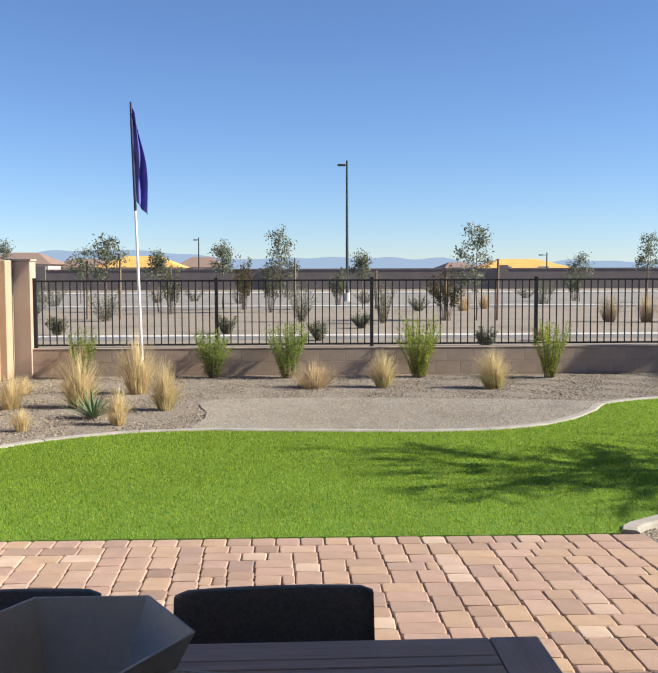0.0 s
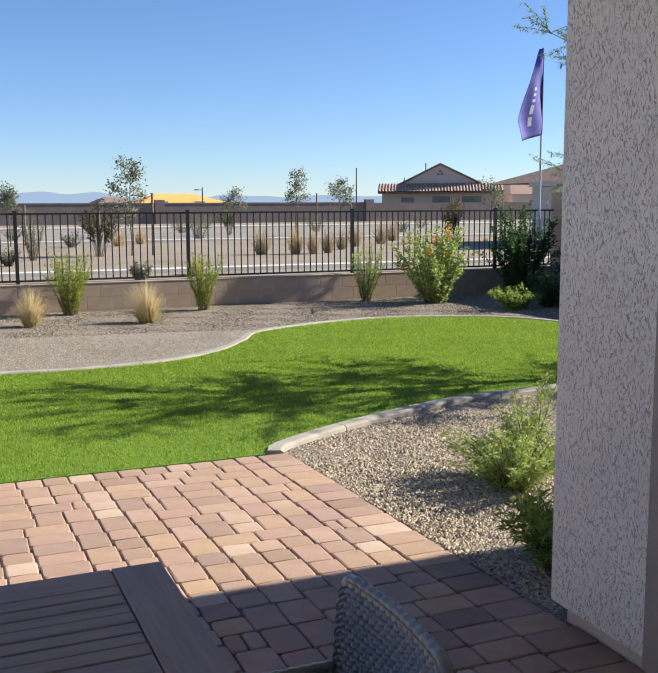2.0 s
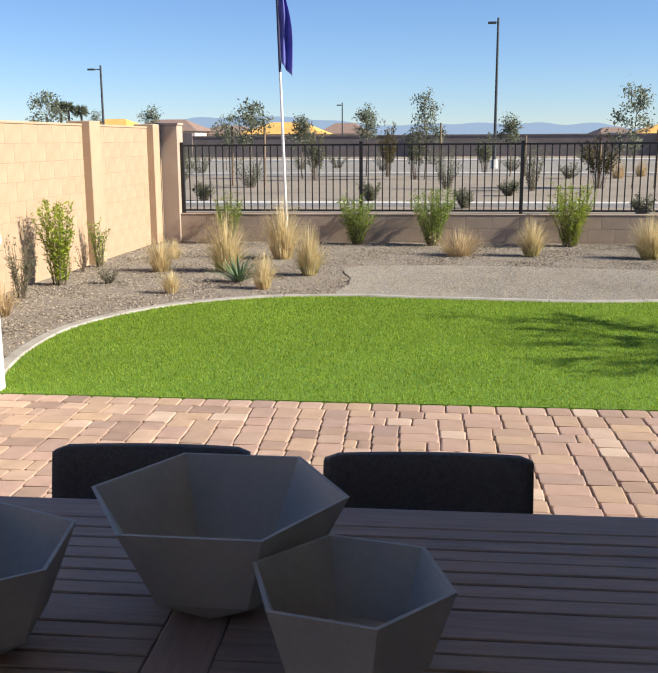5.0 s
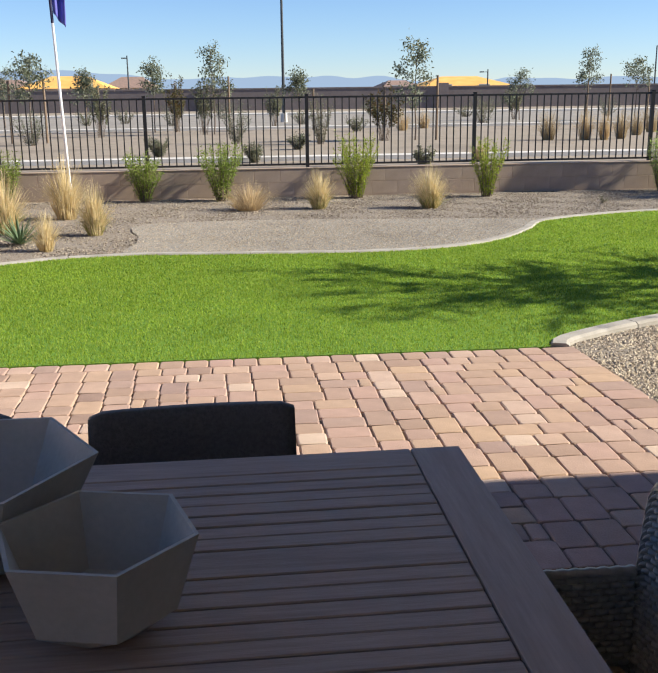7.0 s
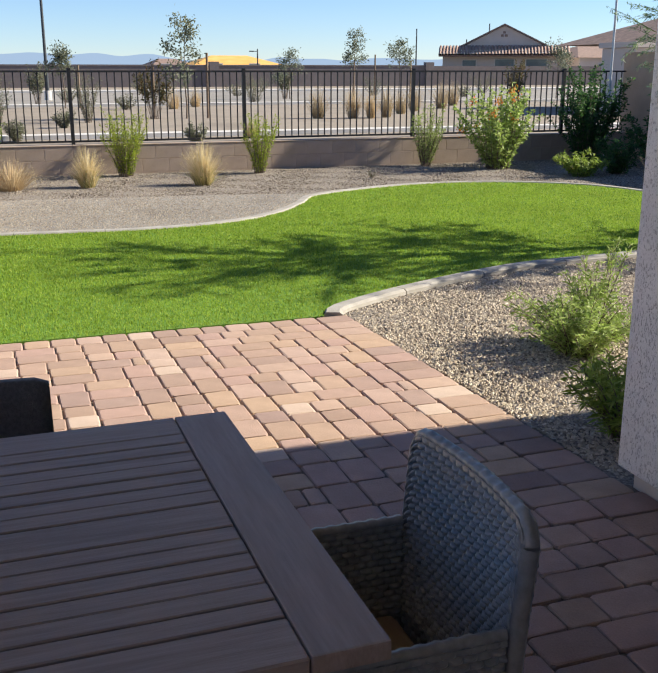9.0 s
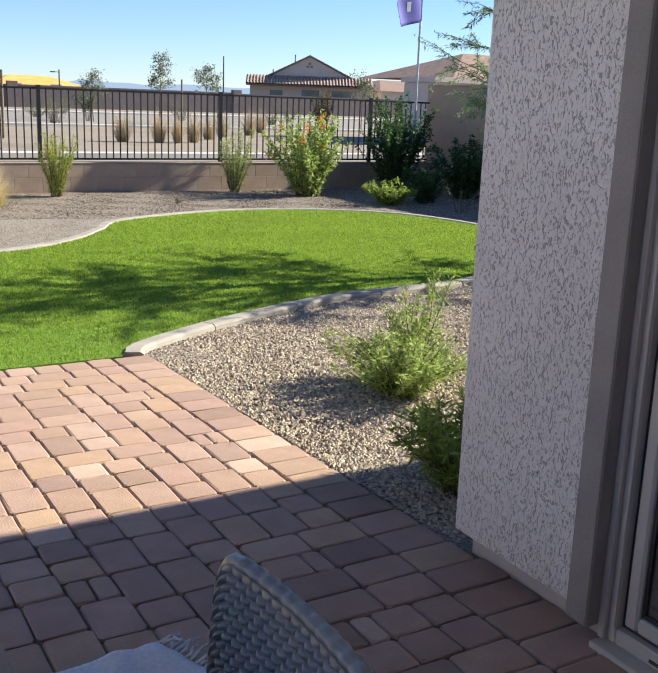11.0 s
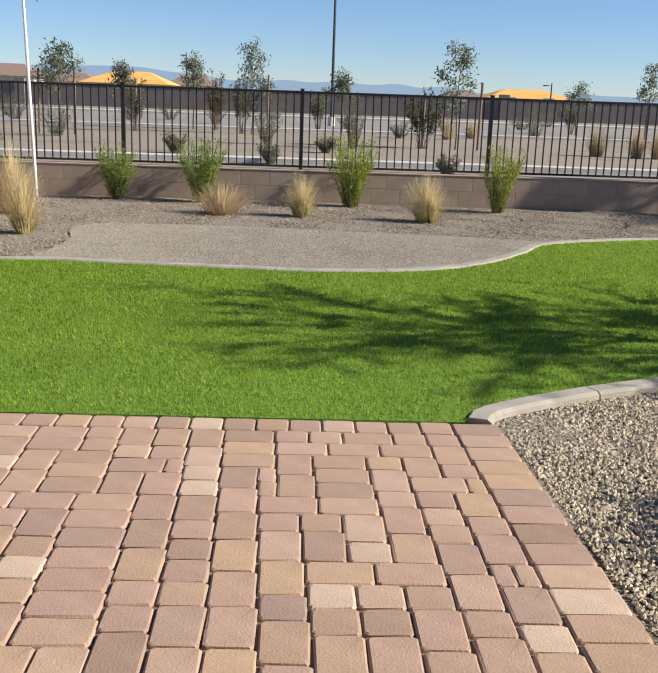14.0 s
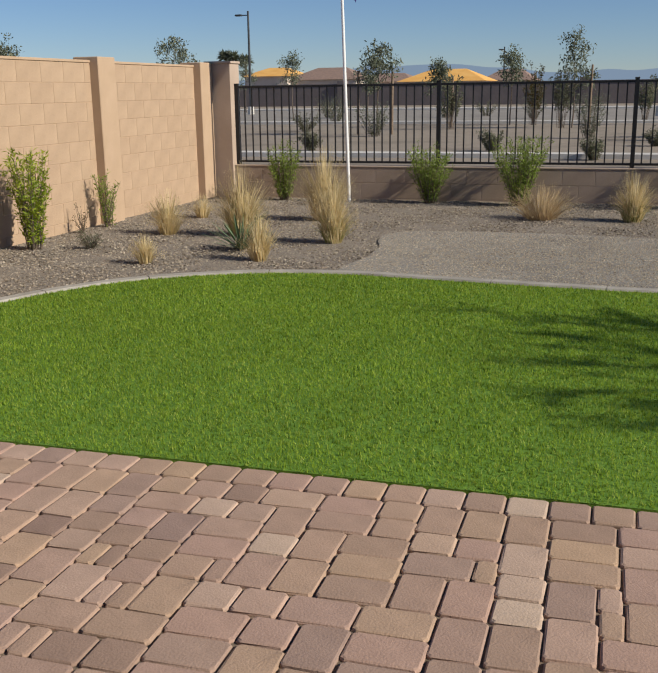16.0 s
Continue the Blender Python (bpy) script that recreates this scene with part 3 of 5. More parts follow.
# ---- house ----
WX, WYC = 0.235, -2.602            # face and far corner of the stucco wall
DOOR_Y0, DOOR_Y1, DOOR_Z = -3.212, -5.9, 2.42
house = tagged(new("wall_house"), "rough grey-beige stucco house wall with its corner", "wall", kind="structure")
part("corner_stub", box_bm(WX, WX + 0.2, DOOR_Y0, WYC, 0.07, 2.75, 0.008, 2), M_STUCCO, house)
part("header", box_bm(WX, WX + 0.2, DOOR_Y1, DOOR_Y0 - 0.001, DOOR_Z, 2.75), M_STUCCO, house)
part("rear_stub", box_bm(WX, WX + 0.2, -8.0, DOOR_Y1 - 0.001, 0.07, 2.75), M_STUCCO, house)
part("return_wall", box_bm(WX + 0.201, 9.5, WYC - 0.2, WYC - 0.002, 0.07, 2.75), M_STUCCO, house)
part("slab_edge", box_bm(WX + 0.055, WX + 0.2, DOOR_Y0, WYC - 0.03, -0.1, 0.068), M_FOUNDATION, house)
part("slab_rear", box_bm(WX + 0.055, WX + 0.2, -8.0, DOOR_Y1, -0.1, 0.068), M_FOUNDATION, house)
part("slab_return", box_bm(WX + 0.201, 9.5, WYC - 0.2, WYC - 0.03, -0.1, 0.068), M_FOUNDATION, house)
wall_box("wall_back", -9.0, WX, -8.2, -8.0, -0.1, 2.75, M_SOFFIT, "plain beige stucco wall behind the patio")
# plain added room shell; its dimness comes from the dark colour
wall_box("wall_room_far", 4.5, 4.6, -8.2, WYC - 0.2, 0.0, 2.75, M_ROOM, "plain room wall behind the sliding door, coloured dark for shade")
wall_box("wall_room_side", WX + 0.2, 4.5, -8.2, -8.1, 0.0, 2.75, M_ROOM, "plain room side wall, coloured dark for shade")
wall_box("floor_room", WX + 0.2, 4.5, -8.1, WYC - 0.2, -0.05, 0.03, M_ROOM, "room floor behind the glass, coloured dark for shade", "floor")
ceil = tagged(part("ceiling", box_bm(-2.6, WX - 0.002, -8.0, -2.49, 2.76, 2.92), M_SOFFIT), "plain beige ceiling of the patio cover", "ceiling", kind="structure")
tagged(part("ceiling_room", box_bm(WX, 9.6, -8.2, -2.49, 2.76, 2.92), M_SOFFIT), "plain ceiling of the house room", "ceiling", kind="structure")
roof_bm = bmesh.new()
rv = [roof_bm.verts.new(p) for p in ((WX - 0.15, -2.53, 2.921), (9.7, -2.53, 2.921), (9.7, -8.4, 4.4), (WX - 0.15, -8.4, 4.4), (WX - 0.15, -8.4, 2.921), (9.7, -8.4, 2.921))]
for q in ((0, 1, 2, 3), (4, 5, 1, 0), (3, 2, 5, 4), (0, 3, 4), (1, 5, 2)):
    roof_bm.faces.new([rv[i] for i in q])
tagged(part("roof", roof_bm, M_ROOFFLAT), "sloping brown roof above the house", "roof", kind="structure")

door = tagged(new("door_1"), "closed beige vinyl sliding glass door", "door", kind="structure")
trim = tagged(new("trim"), "smooth grey stucco band round the sliding door", "trim", kind="structure")
part("trim_side", box_bm(WX - 0.038, WX - 0.001, DOOR_Y0 + 0.001, DOOR_Y0 + 0.075, 0.055, DOOR_Z + 0.15, 0.006, 2), M_TRIM, trim)
part("trim_return", box_bm(WX - 0.034, WX + 0.0095, DOOR_Y0 - 0.0014, DOOR_Y0 + 0.0005, 0.055, DOOR_Z - 0.001), M_TRIM, trim)
part("trim_head", box_bm(WX - 0.038, WX - 0.001, DOOR_Y1 - 0.15, DOOR_Y0 + 0.004, DOOR_Z, DOOR_Z + 0.15, 0.006, 2), M_TRIM, trim)
part("trim_side", box_bm(WX - 0.038, WX - 0.001, DOOR_Y1 - 0.15, DOOR_Y1, 0.055, DOOR_Z - 0.001, 0.006, 2), M_TRIM, trim)


def rect_frame(name, x0, x1, ya, yb, za, zb, w, material, parent, bevel=0.004):
    """Four bars round an opening in a wall that faces -x."""
    bm = bmesh.new()
    for y0, y1, z0, z1 in ((ya, ya + w, za, zb), (yb - w, yb, za, zb), (ya + w, yb - w, za, za + w), (ya + w, yb - w, zb - w, zb)):
        box_bm(x0, x1, y0, y1, z0, z1, bevel, 1, bm)
    return part(name, bm, material, parent)


rect_frame("door_frame", WX + 0.028, WX + 0.15, DOOR_Y1, DOOR_Y0 - 0.002, 0.015, DOOR_Z, 0.044, M_VINYL, door)
part("jamb_liner", box_bm(WX + 0.010, WX + 0.0275, DOOR_Y0 - 0.021, DOOR_Y0 - 0.0015, 0.02, DOOR_Z - 0.001, 0.002), M_VINYL, door)
part("jamb_bead", box_bm(WX + 0.020, WX + 0.0275, DOOR_Y0 - 0.046, DOOR_Y0 - 0.036, 0.06, DOOR_Z - 0.045, 0.002), M_VINYL, door)
rect_frame("frame_groove", WX + 0.050, WX + 0.14, DOOR_Y1 + 0.045, DOOR_Y0 - 0.047, 0.060, DOOR_Z - 0.045, 0.012, M_GASKET, door, 0.001)
fixed = rect_frame("fixed_sash", WX + 0.035, WX + 0.075, -4.60, DOOR_Y0 - 0.062, 0.074, DOOR_Z - 0.060, 0.042, M_VINYL, door, 0.007)
slide = rect_frame("sliding_sash", WX + 0.085, WX + 0.125, DOOR_Y1 + 0.060, -4.50, 0.074, DOOR_Z - 0.060, 0.042, M_VINYL, door, 0.007)
for sash, xg, a, b in ((fixed, WX + 0.056, -4.560, DOOR_Y0 - 0.102), (slide, WX + 0.106, DOOR_Y1 + 0.100, -4.540)):
    g = part("glass_pane", box_bm(xg, xg + 0.006, a, b, 0.114, DOOR_Z - 0.100), M_GLASS, sash)
    g.visible_shadow = False
    rect_frame("glazing_gasket", xg - 0.006, xg - 0.0005, a + 0.001, b - 0.001, 0.115, DOOR_Z - 0.101, 0.012, M_GASKET, sash, 0.001)
sill = part("door_sill", box_bm(WX - 0.02, WX + 0.16, DOOR_Y1, DOOR_Y0 - 0.002, -0.03, 0.0145, 0.003), M_VINYL, door)
part("weep_slot", box_bm(WX + 0.024, WX + 0.0275, -3.42, -3.375, 0.028, 0.036), M_GASKET, door)

# ---- white counter ----
counter = tagged(new("counter_island"), "white stuccoed outdoor counter island at the patio edge", "counter")
part("body", box_bm(-5.40, -4.56, -2.2, 0.115, -0.06, 0.885, 0.01, 2), M_WHITE, counter)
part("countertop", box_bm(-5.43, -4.53, -2.23, 0.145, 0.887, 0.945, 0.008, 2), M_CAP, counter, "pale polished slab top")


# ---- table ----
def dining_table():
    t = tagged(new("dining_table"), "taupe slatted composite-wood outdoor dining table on pavers", "table")
    x0, x1, y0, y1, z = -3.215, -1.367, -4.295, -3.427, 0.755
    part("end_board", box_bm(x1 - 0.105, x1, y0, y1, z - 0.028, z, 0.004, 2), M_TABLE_CROSS, t)
    part("end_board", box_bm(x0, x0 + 0.105, y0, y1, z - 0.028, z, 0.004, 2), M_TABLE_CROSS, t)
    part("centre_board", box_bm(-2.335, -2.24, y0 + 0.097, y1 - 0.097, z - 0.028, z - 0.0005, 0.003), M_TABLE_CROSS, t)
    part("edge_board", box_bm(x0 + 0.1065, x1 - 0.1065, y1 - 0.094, y1, z - 0.028, z - 0.0008, 0.003), M_TABLE, t)
    part("edge_board", box_bm(x0 + 0.1065, x1 - 0.1065, y0, y0 + 0.094, z - 0.028, z - 0.0008, 0.003), M_TABLE, t)
    top, bottom, n = y1 - 0.0965, y0 + 0.0965, 14
    pitch = (top - bottom) / (n + 1)
    y = top
    for i in range(n):
        w = pitch * (2 if i == 7 else 1)
        for a, b in ((-2.2385, x1 - 0.1075), (x0 + 0.1075, -2.3365)):
            part("slat", box_bm(a, b, y - w + 0.004, y, z - 0.024, z - 0.001 - 0.0006 * (i % 3), 0.002), M_TABLE, t)
        y -= w
    for a, b, c, d in ((x0 + 0.06, x1 - 0.06, y1 - 0.1, y1 - 0.07), (x0 + 0.06, x1 - 0.06, y0 + 0.07, y0 + 0.1), (x0 + 0.06, x0 + 0.09, y0 + 0.1, y1 - 0.1), (x1 - 0.09, x1 - 0.06, y0 + 0.1, y1 - 0.1), (-2.33, -2.245, y0 + 0.1, y1 - 0.1)):
        part("apron", box_bm(a, b, c, d, z - 0.10, z - 0.029), M_TABLE, t)
    for lx in (x0 + 0.10, x1 - 0.10):
        for ly in (y0 + 0.11, y1 - 0.11):
            part("leg", box_bm(lx - 0.04, lx + 0.04, ly - 0.04, ly + 0.04, 0.0, z - 0.0295, 0.006), M_TABLE, t)
    corner = Vector((x1, y1, 0))
    t.matrix_basis = Matrix.Translation(corner) @ Matrix.Rotation(radians(0.9), 4, "Z") @ Matrix.Translation(-corner)
    return t


dining_table()


# ---- woven chairs ----
def woven_strip(path, heights, knobs_u, knobs_v, thick=0.012, res=4):
    """A woven panel swept along a plan path; heights(u) gives bottom, top and lean; checkered strands stand proud."""
    nu, nv = knobs_u * res, knobs_v * res
    cum = [0.0]
    P = [Vector(p) for p in path]
    for a, b in zip(P, P[1:]):
        cum.append(cum[-1] + (b - a).length)
    V, F = [], []
    for side in (1, -1):
        for i in range(nu + 1):
            u = i / nu
            s = u * cum[-1]
            k = min(max(j for j in range(len(cum)) if cum[j] <= s + 1e-9), len(P) - 2)
            d = (P[k + 1] - P[k]).normalized()
            p = P[k] + d * (s - cum[k])
            # smooth normal between neighbouring spans
            f = (s - cum[k]) / max(1e-6, cum[k + 1] - cum[k])
            d2 = (P[min(k + 2, len(P) - 1)] - P[min(k + 1, len(P) - 2)]).normalized()
            d0 = (P[k] - P[max(k - 1, 0)]).normalized() if k else d
            dd = (d0.lerp(d, 0.5 + f / 2) if f < 0.5 else d.lerp(d2, (f - 0.5))).normalized()
            nrm = Vector((dd.y, -dd.x, 0))
            lo, hi, lean = heights(u)
            for j in range(nv + 1):
                v = j / nv
                row = min(int(v * knobs_v), knobs_v - 1)
                strand = abs(math.sin(math.pi * knobs_v * v)) ** 0.7
                weave = strand * (0.25 + 0.75 * abs(math.sin(math.pi * (knobs_u * u / 2 + 0.5 * (row % 2)))) ** 0.8) - 0.5
                edge = min(1.0, min(v, 1 - v) * knobs_v)
                off = side * (thick / 2) + side * 0.0075 * weave * edge + lean * v * v
                q = p + nrm * off
                V.append((q.x, q.y, lo + (hi - lo) * v))
    m = (nu + 1) * (nv + 1)
    w = nv + 1
    for s in (0, 1):
        for i in range(nu):
            for j in range(nv):
                a = s * m + i * w + j
                q = (a, a + w, a + w + 1, a + 1)
                F.append(q if s == 0 else q[::-1])
    for i in range(nu):
        for j in (0, nv):
            F.append((i * w + j, m + i * w + j, m + (i + 1) * w + j, (i + 1) * w + j))
    for i in (0, nu):
        for j in range(nv):
            F.append((i * w + j, i * w + j + 1, m + i * w + j + 1, m + i * w + j))
    return V, F


def rim(points, r=0.009, turns=40):
    """A braided rim along points: a tube with a rope-like swell."""
    P = [Vector(p) for p in points]
    dense, rad = [], []
    cum = [0.0]
    for a, b in zip(P, P[1:]):
        cum.append(cum[-1] + (b - a).length)
    n = int(cum[-1] / 0.008)
    for i in range(n + 1):
        s = cum[-1] * i / n
        k = min(max(j for j in range(len(cum)) if cum[j] <= s + 1e-9), len(P) - 2)
        dense.append(P[k].lerp(P[k + 1], (s - cum[k]) / max(1e-6, cum[k + 1] - cum[k])))
        rad.append(r * (1 + 0.12 * math.sin(i * 1.9)))
    return tube(dense, rad, 6)


def armchair():
    """Resin-wicker armchair, back towards -y, front towards +y, origin on the ground under the seat."""
    c = tagged(new("wicker_armchair"), "dark grey resin-wicker armchair with low arms at the table", "chair", "chairs round the table")
    w, back, front, arm_z, top_z, lean, corner = 0.203, -0.254, 0.24, 0.622, 0.790, 0.022, 0.035

    def back_profile(u):
        e = min(u, 1 - u) * 2 * w
        cut = corner - math.sqrt(max(0.0, corner ** 2 - (corner - e) ** 2)) if e < corner else 0.0
        return 0.36, top_z - cut, lean

    path = [(w * k / 6, back - 0.020 * (1 - (k / 6) ** 2), 0) for k in range(-6, 7)]
    V, F = woven_strip(path, back_profile, 36, 32, 0.026, 5)
    part_np("backrest", V, F, M_WICKER, c, "grey woven backrest")
    edge = []
    for i in range(49):
        u = i / 48
        k = u * 12 - 6
        edge.append((w * k / 6, back - 0.020 * (1 - (k / 6) ** 2) - lean, back_profile(u)[1]))
    part_np("braided_rim", *merged([rim(edge, 0.0125)]), M_WICKER, c, smooth=True)
    for sx in (-1, 1):
        roll = [(sx * w, back - lean * v * v, 0.36 + (top_z - corner - 0.36) * v) for v in np.linspace(0, 1, 8)]
        part_np("edge_roll", *merged([tube(roll, 0.0150, 10)]), M_WICKER, c, "smooth rolled edge", True)
        V, F = woven_strip([(sx * (w - 0.004), back + 0.012, 0), (sx * (w - 0.004), 0.0, 0), (sx * (w - 0.004), front, 0)], lambda u: (0.31, arm_z - 0.012, 0.0), 40, 22, 0.024, 4)
        arm = part_np("arm_panel", V, F, M_WICKER, c)
        line = [(sx * (w - 0.004), back + 0.01, arm_z - 0.010), (sx * (w - 0.004), front - 0.02, arm_z - 0.010), (sx * (w - 0.004), front, arm_z - 0.03), (sx * (w - 0.004), front, 0.31)]
        part_np("braided_rim", *merged([rim(line, 0.0115)]), M_WICKER, arm, smooth=True)
        for y in (front - 0.03, back + 0.02):
            V, F = tube([(sx * (w - 0.015), y, 0.0), (sx * (w - 0.015), y, 0.33)], [0.016, 0.02], 8)
            part_np("leg", V, F, M_WICKER, c, smooth=True)
    part("seat", box_bm(-w + 0.012, w - 0.012, back + 0.015, front, 0.33, 0.37, 0.01), M_WICKER, c)
    part("cushion", box_bm(-w + 0.025, w - 0.025, back + 0.03, front - 0.01, 0.371, 0.435, 0.022, 3), M_CUSHION, c, "tan seat cushion", True)
    return c


def back_chair():
    """Far-side chair with a flat dark woven back, back towards +y."""
    c = tagged(new("dining_chair"), "black woven outdoor chair tucked under the table", "chair", "chairs round the table")
    bm = bmesh.new()
    nx, nz = 16, 10
    rows = []
    for s in (0, 1):
        grid = []
        for j in range(nz + 1):
            v = j / nz
            line = []
            for i in range(nx + 1):
                u = i / nx * 2 - 1
                hw = 0.237 * (1 - 0.02 * v)
                z = 0.40 + v * (0.393 + 0.004 * u) - (0.010 * max(0, (abs(u) - 0.86) / 0.14) ** 2 if v > 0.95 else 0)
                y = 0.20 + 0.055 * v + 0.02 * (1 - u * u) + (0.013 if s else -0.013)
                line.append(bm.verts.new((u * hw, y, z)))
            grid.append(line)
        rows.append(grid)
    for s in (0, 1):
        for j in range(nz):
            for i in range(nx):
                q = [rows[s][j][i], rows[s][j][i + 1], rows[s][j + 1][i + 1], rows[s][j + 1][i]]
                bm.faces.new(q)
    ring = [(0, i) for i in range(nx)] + [(j, nx) for j in range(nz)] + [(nz, i) for i in range(nx, 0, -1)] + [(j, 0) for j in range(nz, 0, -1)]
    for (j0, i0), (j1, i1) in zip(ring, ring[1:] + ring[:1]):
        bm.faces.new([rows[0][j0][i0], rows[0][j1][i1], rows[1][j1][i1], rows[1][j0][i0]])
    part("backrest", bm, M_SLING, c, "", True)
    part("seat", box_bm(-0.235, 0.235, -0.24, 0.20, 0.385, 0.43, 0.012, 2), M_SLING, c)
    for sx in (-1, 1):
        for y, h in ((-0.21, 0.384), (0.20, 0.42)):
            V, F = tube([(sx * 0.215, y, 0.0), (sx * 0.215, y, h)], 0.016, 8)
            part_np("leg", V, F, M_SLING, c, smooth=True)
    return c


chair = armchair()
chair.matrix_basis = pose(-1.346, -3.939, 0, 0, 0, 90)
far_chair = back_chair()
far_chair.matrix_basis = pose(-1.936, -3.475, 0)
copy_thing(far_chair, pose(-2.572, -3.477, 0))


def throw_blanket():
    """A thin throw dropped on the pavers, gently rumpled, with a knotted fringe along one end."""
    t = tagged(new("throw_blanket"), "pale blue-white cotton throw with knotted fringe on pavers", "blanket")
    a, b, c, d = (Vector(p) for p in ((-0.81, -2.735, 0), (-0.73, -2.92, 0), (-1.30, -3.08, 0), (-1.42, -2.76, 0)))

    def place(u, v):
        p = d.lerp(a, u).lerp(c.lerp(b, u), v)
        rumple = 0.5 + 0.5 * noise.noise((p.x * 7, p.y * 7, 2)) + 0.25 * noise.noise((p.x * 19, p.y * 19, 4))
        return (p.x, p.y, 0.010 + 0.030 * max(0.0, rumple))

    nu, nv = 40, 22
    V = [place(i / nu, j / nv) for i in range(nu + 1) for j in range(nv + 1)]
    F = [(i * (nv + 1) + j, (i + 1) * (nv + 1) + j, (i + 1) * (nv + 1) + j + 1, i * (nv + 1) + j + 1) for i in range(nu) for j in range(nv)]
    cloth = part_np("cloth", V, F, M_THROW, t, smooth=True)
    cloth.modifiers.new("thickness", "SOLIDIFY").thickness = 0.005
    r = random.Random(3)
    for k in range(13):
        p = Vector(place(1.0, k / 12))
        q = p + Vector((0.016, r.uniform(-0.008, 0.008), 0.006))
        e = q + Vector((r.uniform(0.03, 0.06), r.uniform(-0.035, 0.035), r.uniform(-0.012, 0.02)))
        e.z = max(e.z, 0.006)
        part_np("tassel", *merged([tube([p, q, (q + e) / 2 + Vector((0, 0.006, 0.004)), e], [0.003, 0.006, 0.004, 0.0025], 5)]), M_THROW, t)
    return t


throw_blanket()


# ---- bowls ----
def bowl(name, x, y, z, r_top, r_mid, r_base, h, turn, sides=7, label=""):
    """A faceted bowl: uneven seven-sided rim over a narrow foot."""
    bm = bmesh.new()
    levels = [(r_base * 0.02, 0.0), (r_base, 0.0), (r_mid, h * 0.23), (r_top, h), (r_top - 0.007, h), (r_mid - 0.009, h * 0.27), (r_base - 0.006, 0.022), (0.002, 0.022)]
    rings = []
    for k, (r, zz) in enumerate(levels):
        ring = []
        twist = math.pi / sides if k in (1, 6) else 0
        for i in range(sides):
            a = 2 * math.pi * i / sides + radians(turn) + twist
            ring.append(bm.verts.new((math.cos(a) * r, math.sin(a) * r, zz)))
        rings.append(ring)
    for k in range(len(rings) - 1):
        for i in range(sides):
            a, b, c, d = rings[k][i], rings[k][(i + 1) % sides], rings[k + 1][(i + 1) % sides], rings[k + 1][i]
            bm.faces.new((a, b, c, d))
    bmesh.ops.bevel(bm, geom=[e for e in bm.edges if e.calc_face_angle(0) > 0.5 and e.verts[0].co.z > 0.01], offset=0.0015, segments=1, affect="EDGES")
    ob = part("faceted_bowl", bm, M_BOWL, None)
    ob.matrix_basis = pose(x, y, z)
    return tagged(ob, label, "bowl", "faceted bowls on the table")


TABLE_Z = 0.7545
bowl("faceted_bowl", -2.027, -4.056, TABLE_Z, 0.146, 0.110, 0.056, 0.150, -12, 6, "small grey-green faceted resin bowl on the table")
bowl("faceted_bowl", -2.262, -3.839, TABLE_Z, 0.212, 0.140, 0.080, 0.180, 0, 6, "large grey-green faceted resin bowl on the table")
bowl("faceted_bowl", -2.600, -4.035, TABLE_Z, 0.172, 0.120, 0.066, 0.160, -22, 6, "medium grey-green faceted resin bowl on the table")


# ---- plants ----
def leaf_cloud(at, way, length, width, rng_, jitter=0.5):
    """Diamond leaves at points `at`, pointing along `way` with jitter: verts and quads."""
    n = len(at)
    d = way + rng_.normal(0, jitter, (n, 3))
    d /= np.linalg.norm(d, axis=1, keepdims=True) + 1e-9
    s = np.cross(d, rng_.normal(0, 1, (n, 3)))
    s /= np.linalg.norm(s, axis=1, keepdims=True) + 1e-9
    L = (length * rng_.uniform(0.6, 1.25, n))[:, None]
    W = (width * rng_.uniform(0.6, 1.25, n))[:, None]
    droop = np.array([0, 0, -0.12]) * L
    V = np.stack([at, at + d * L * 0.45 + s * W * 0.5, at + d * L + droop, at + d * L * 0.45 - s * W * 0.5], 1)
    return V.reshape(-1, 3), np.arange(4 * n).reshape(-1, 4)


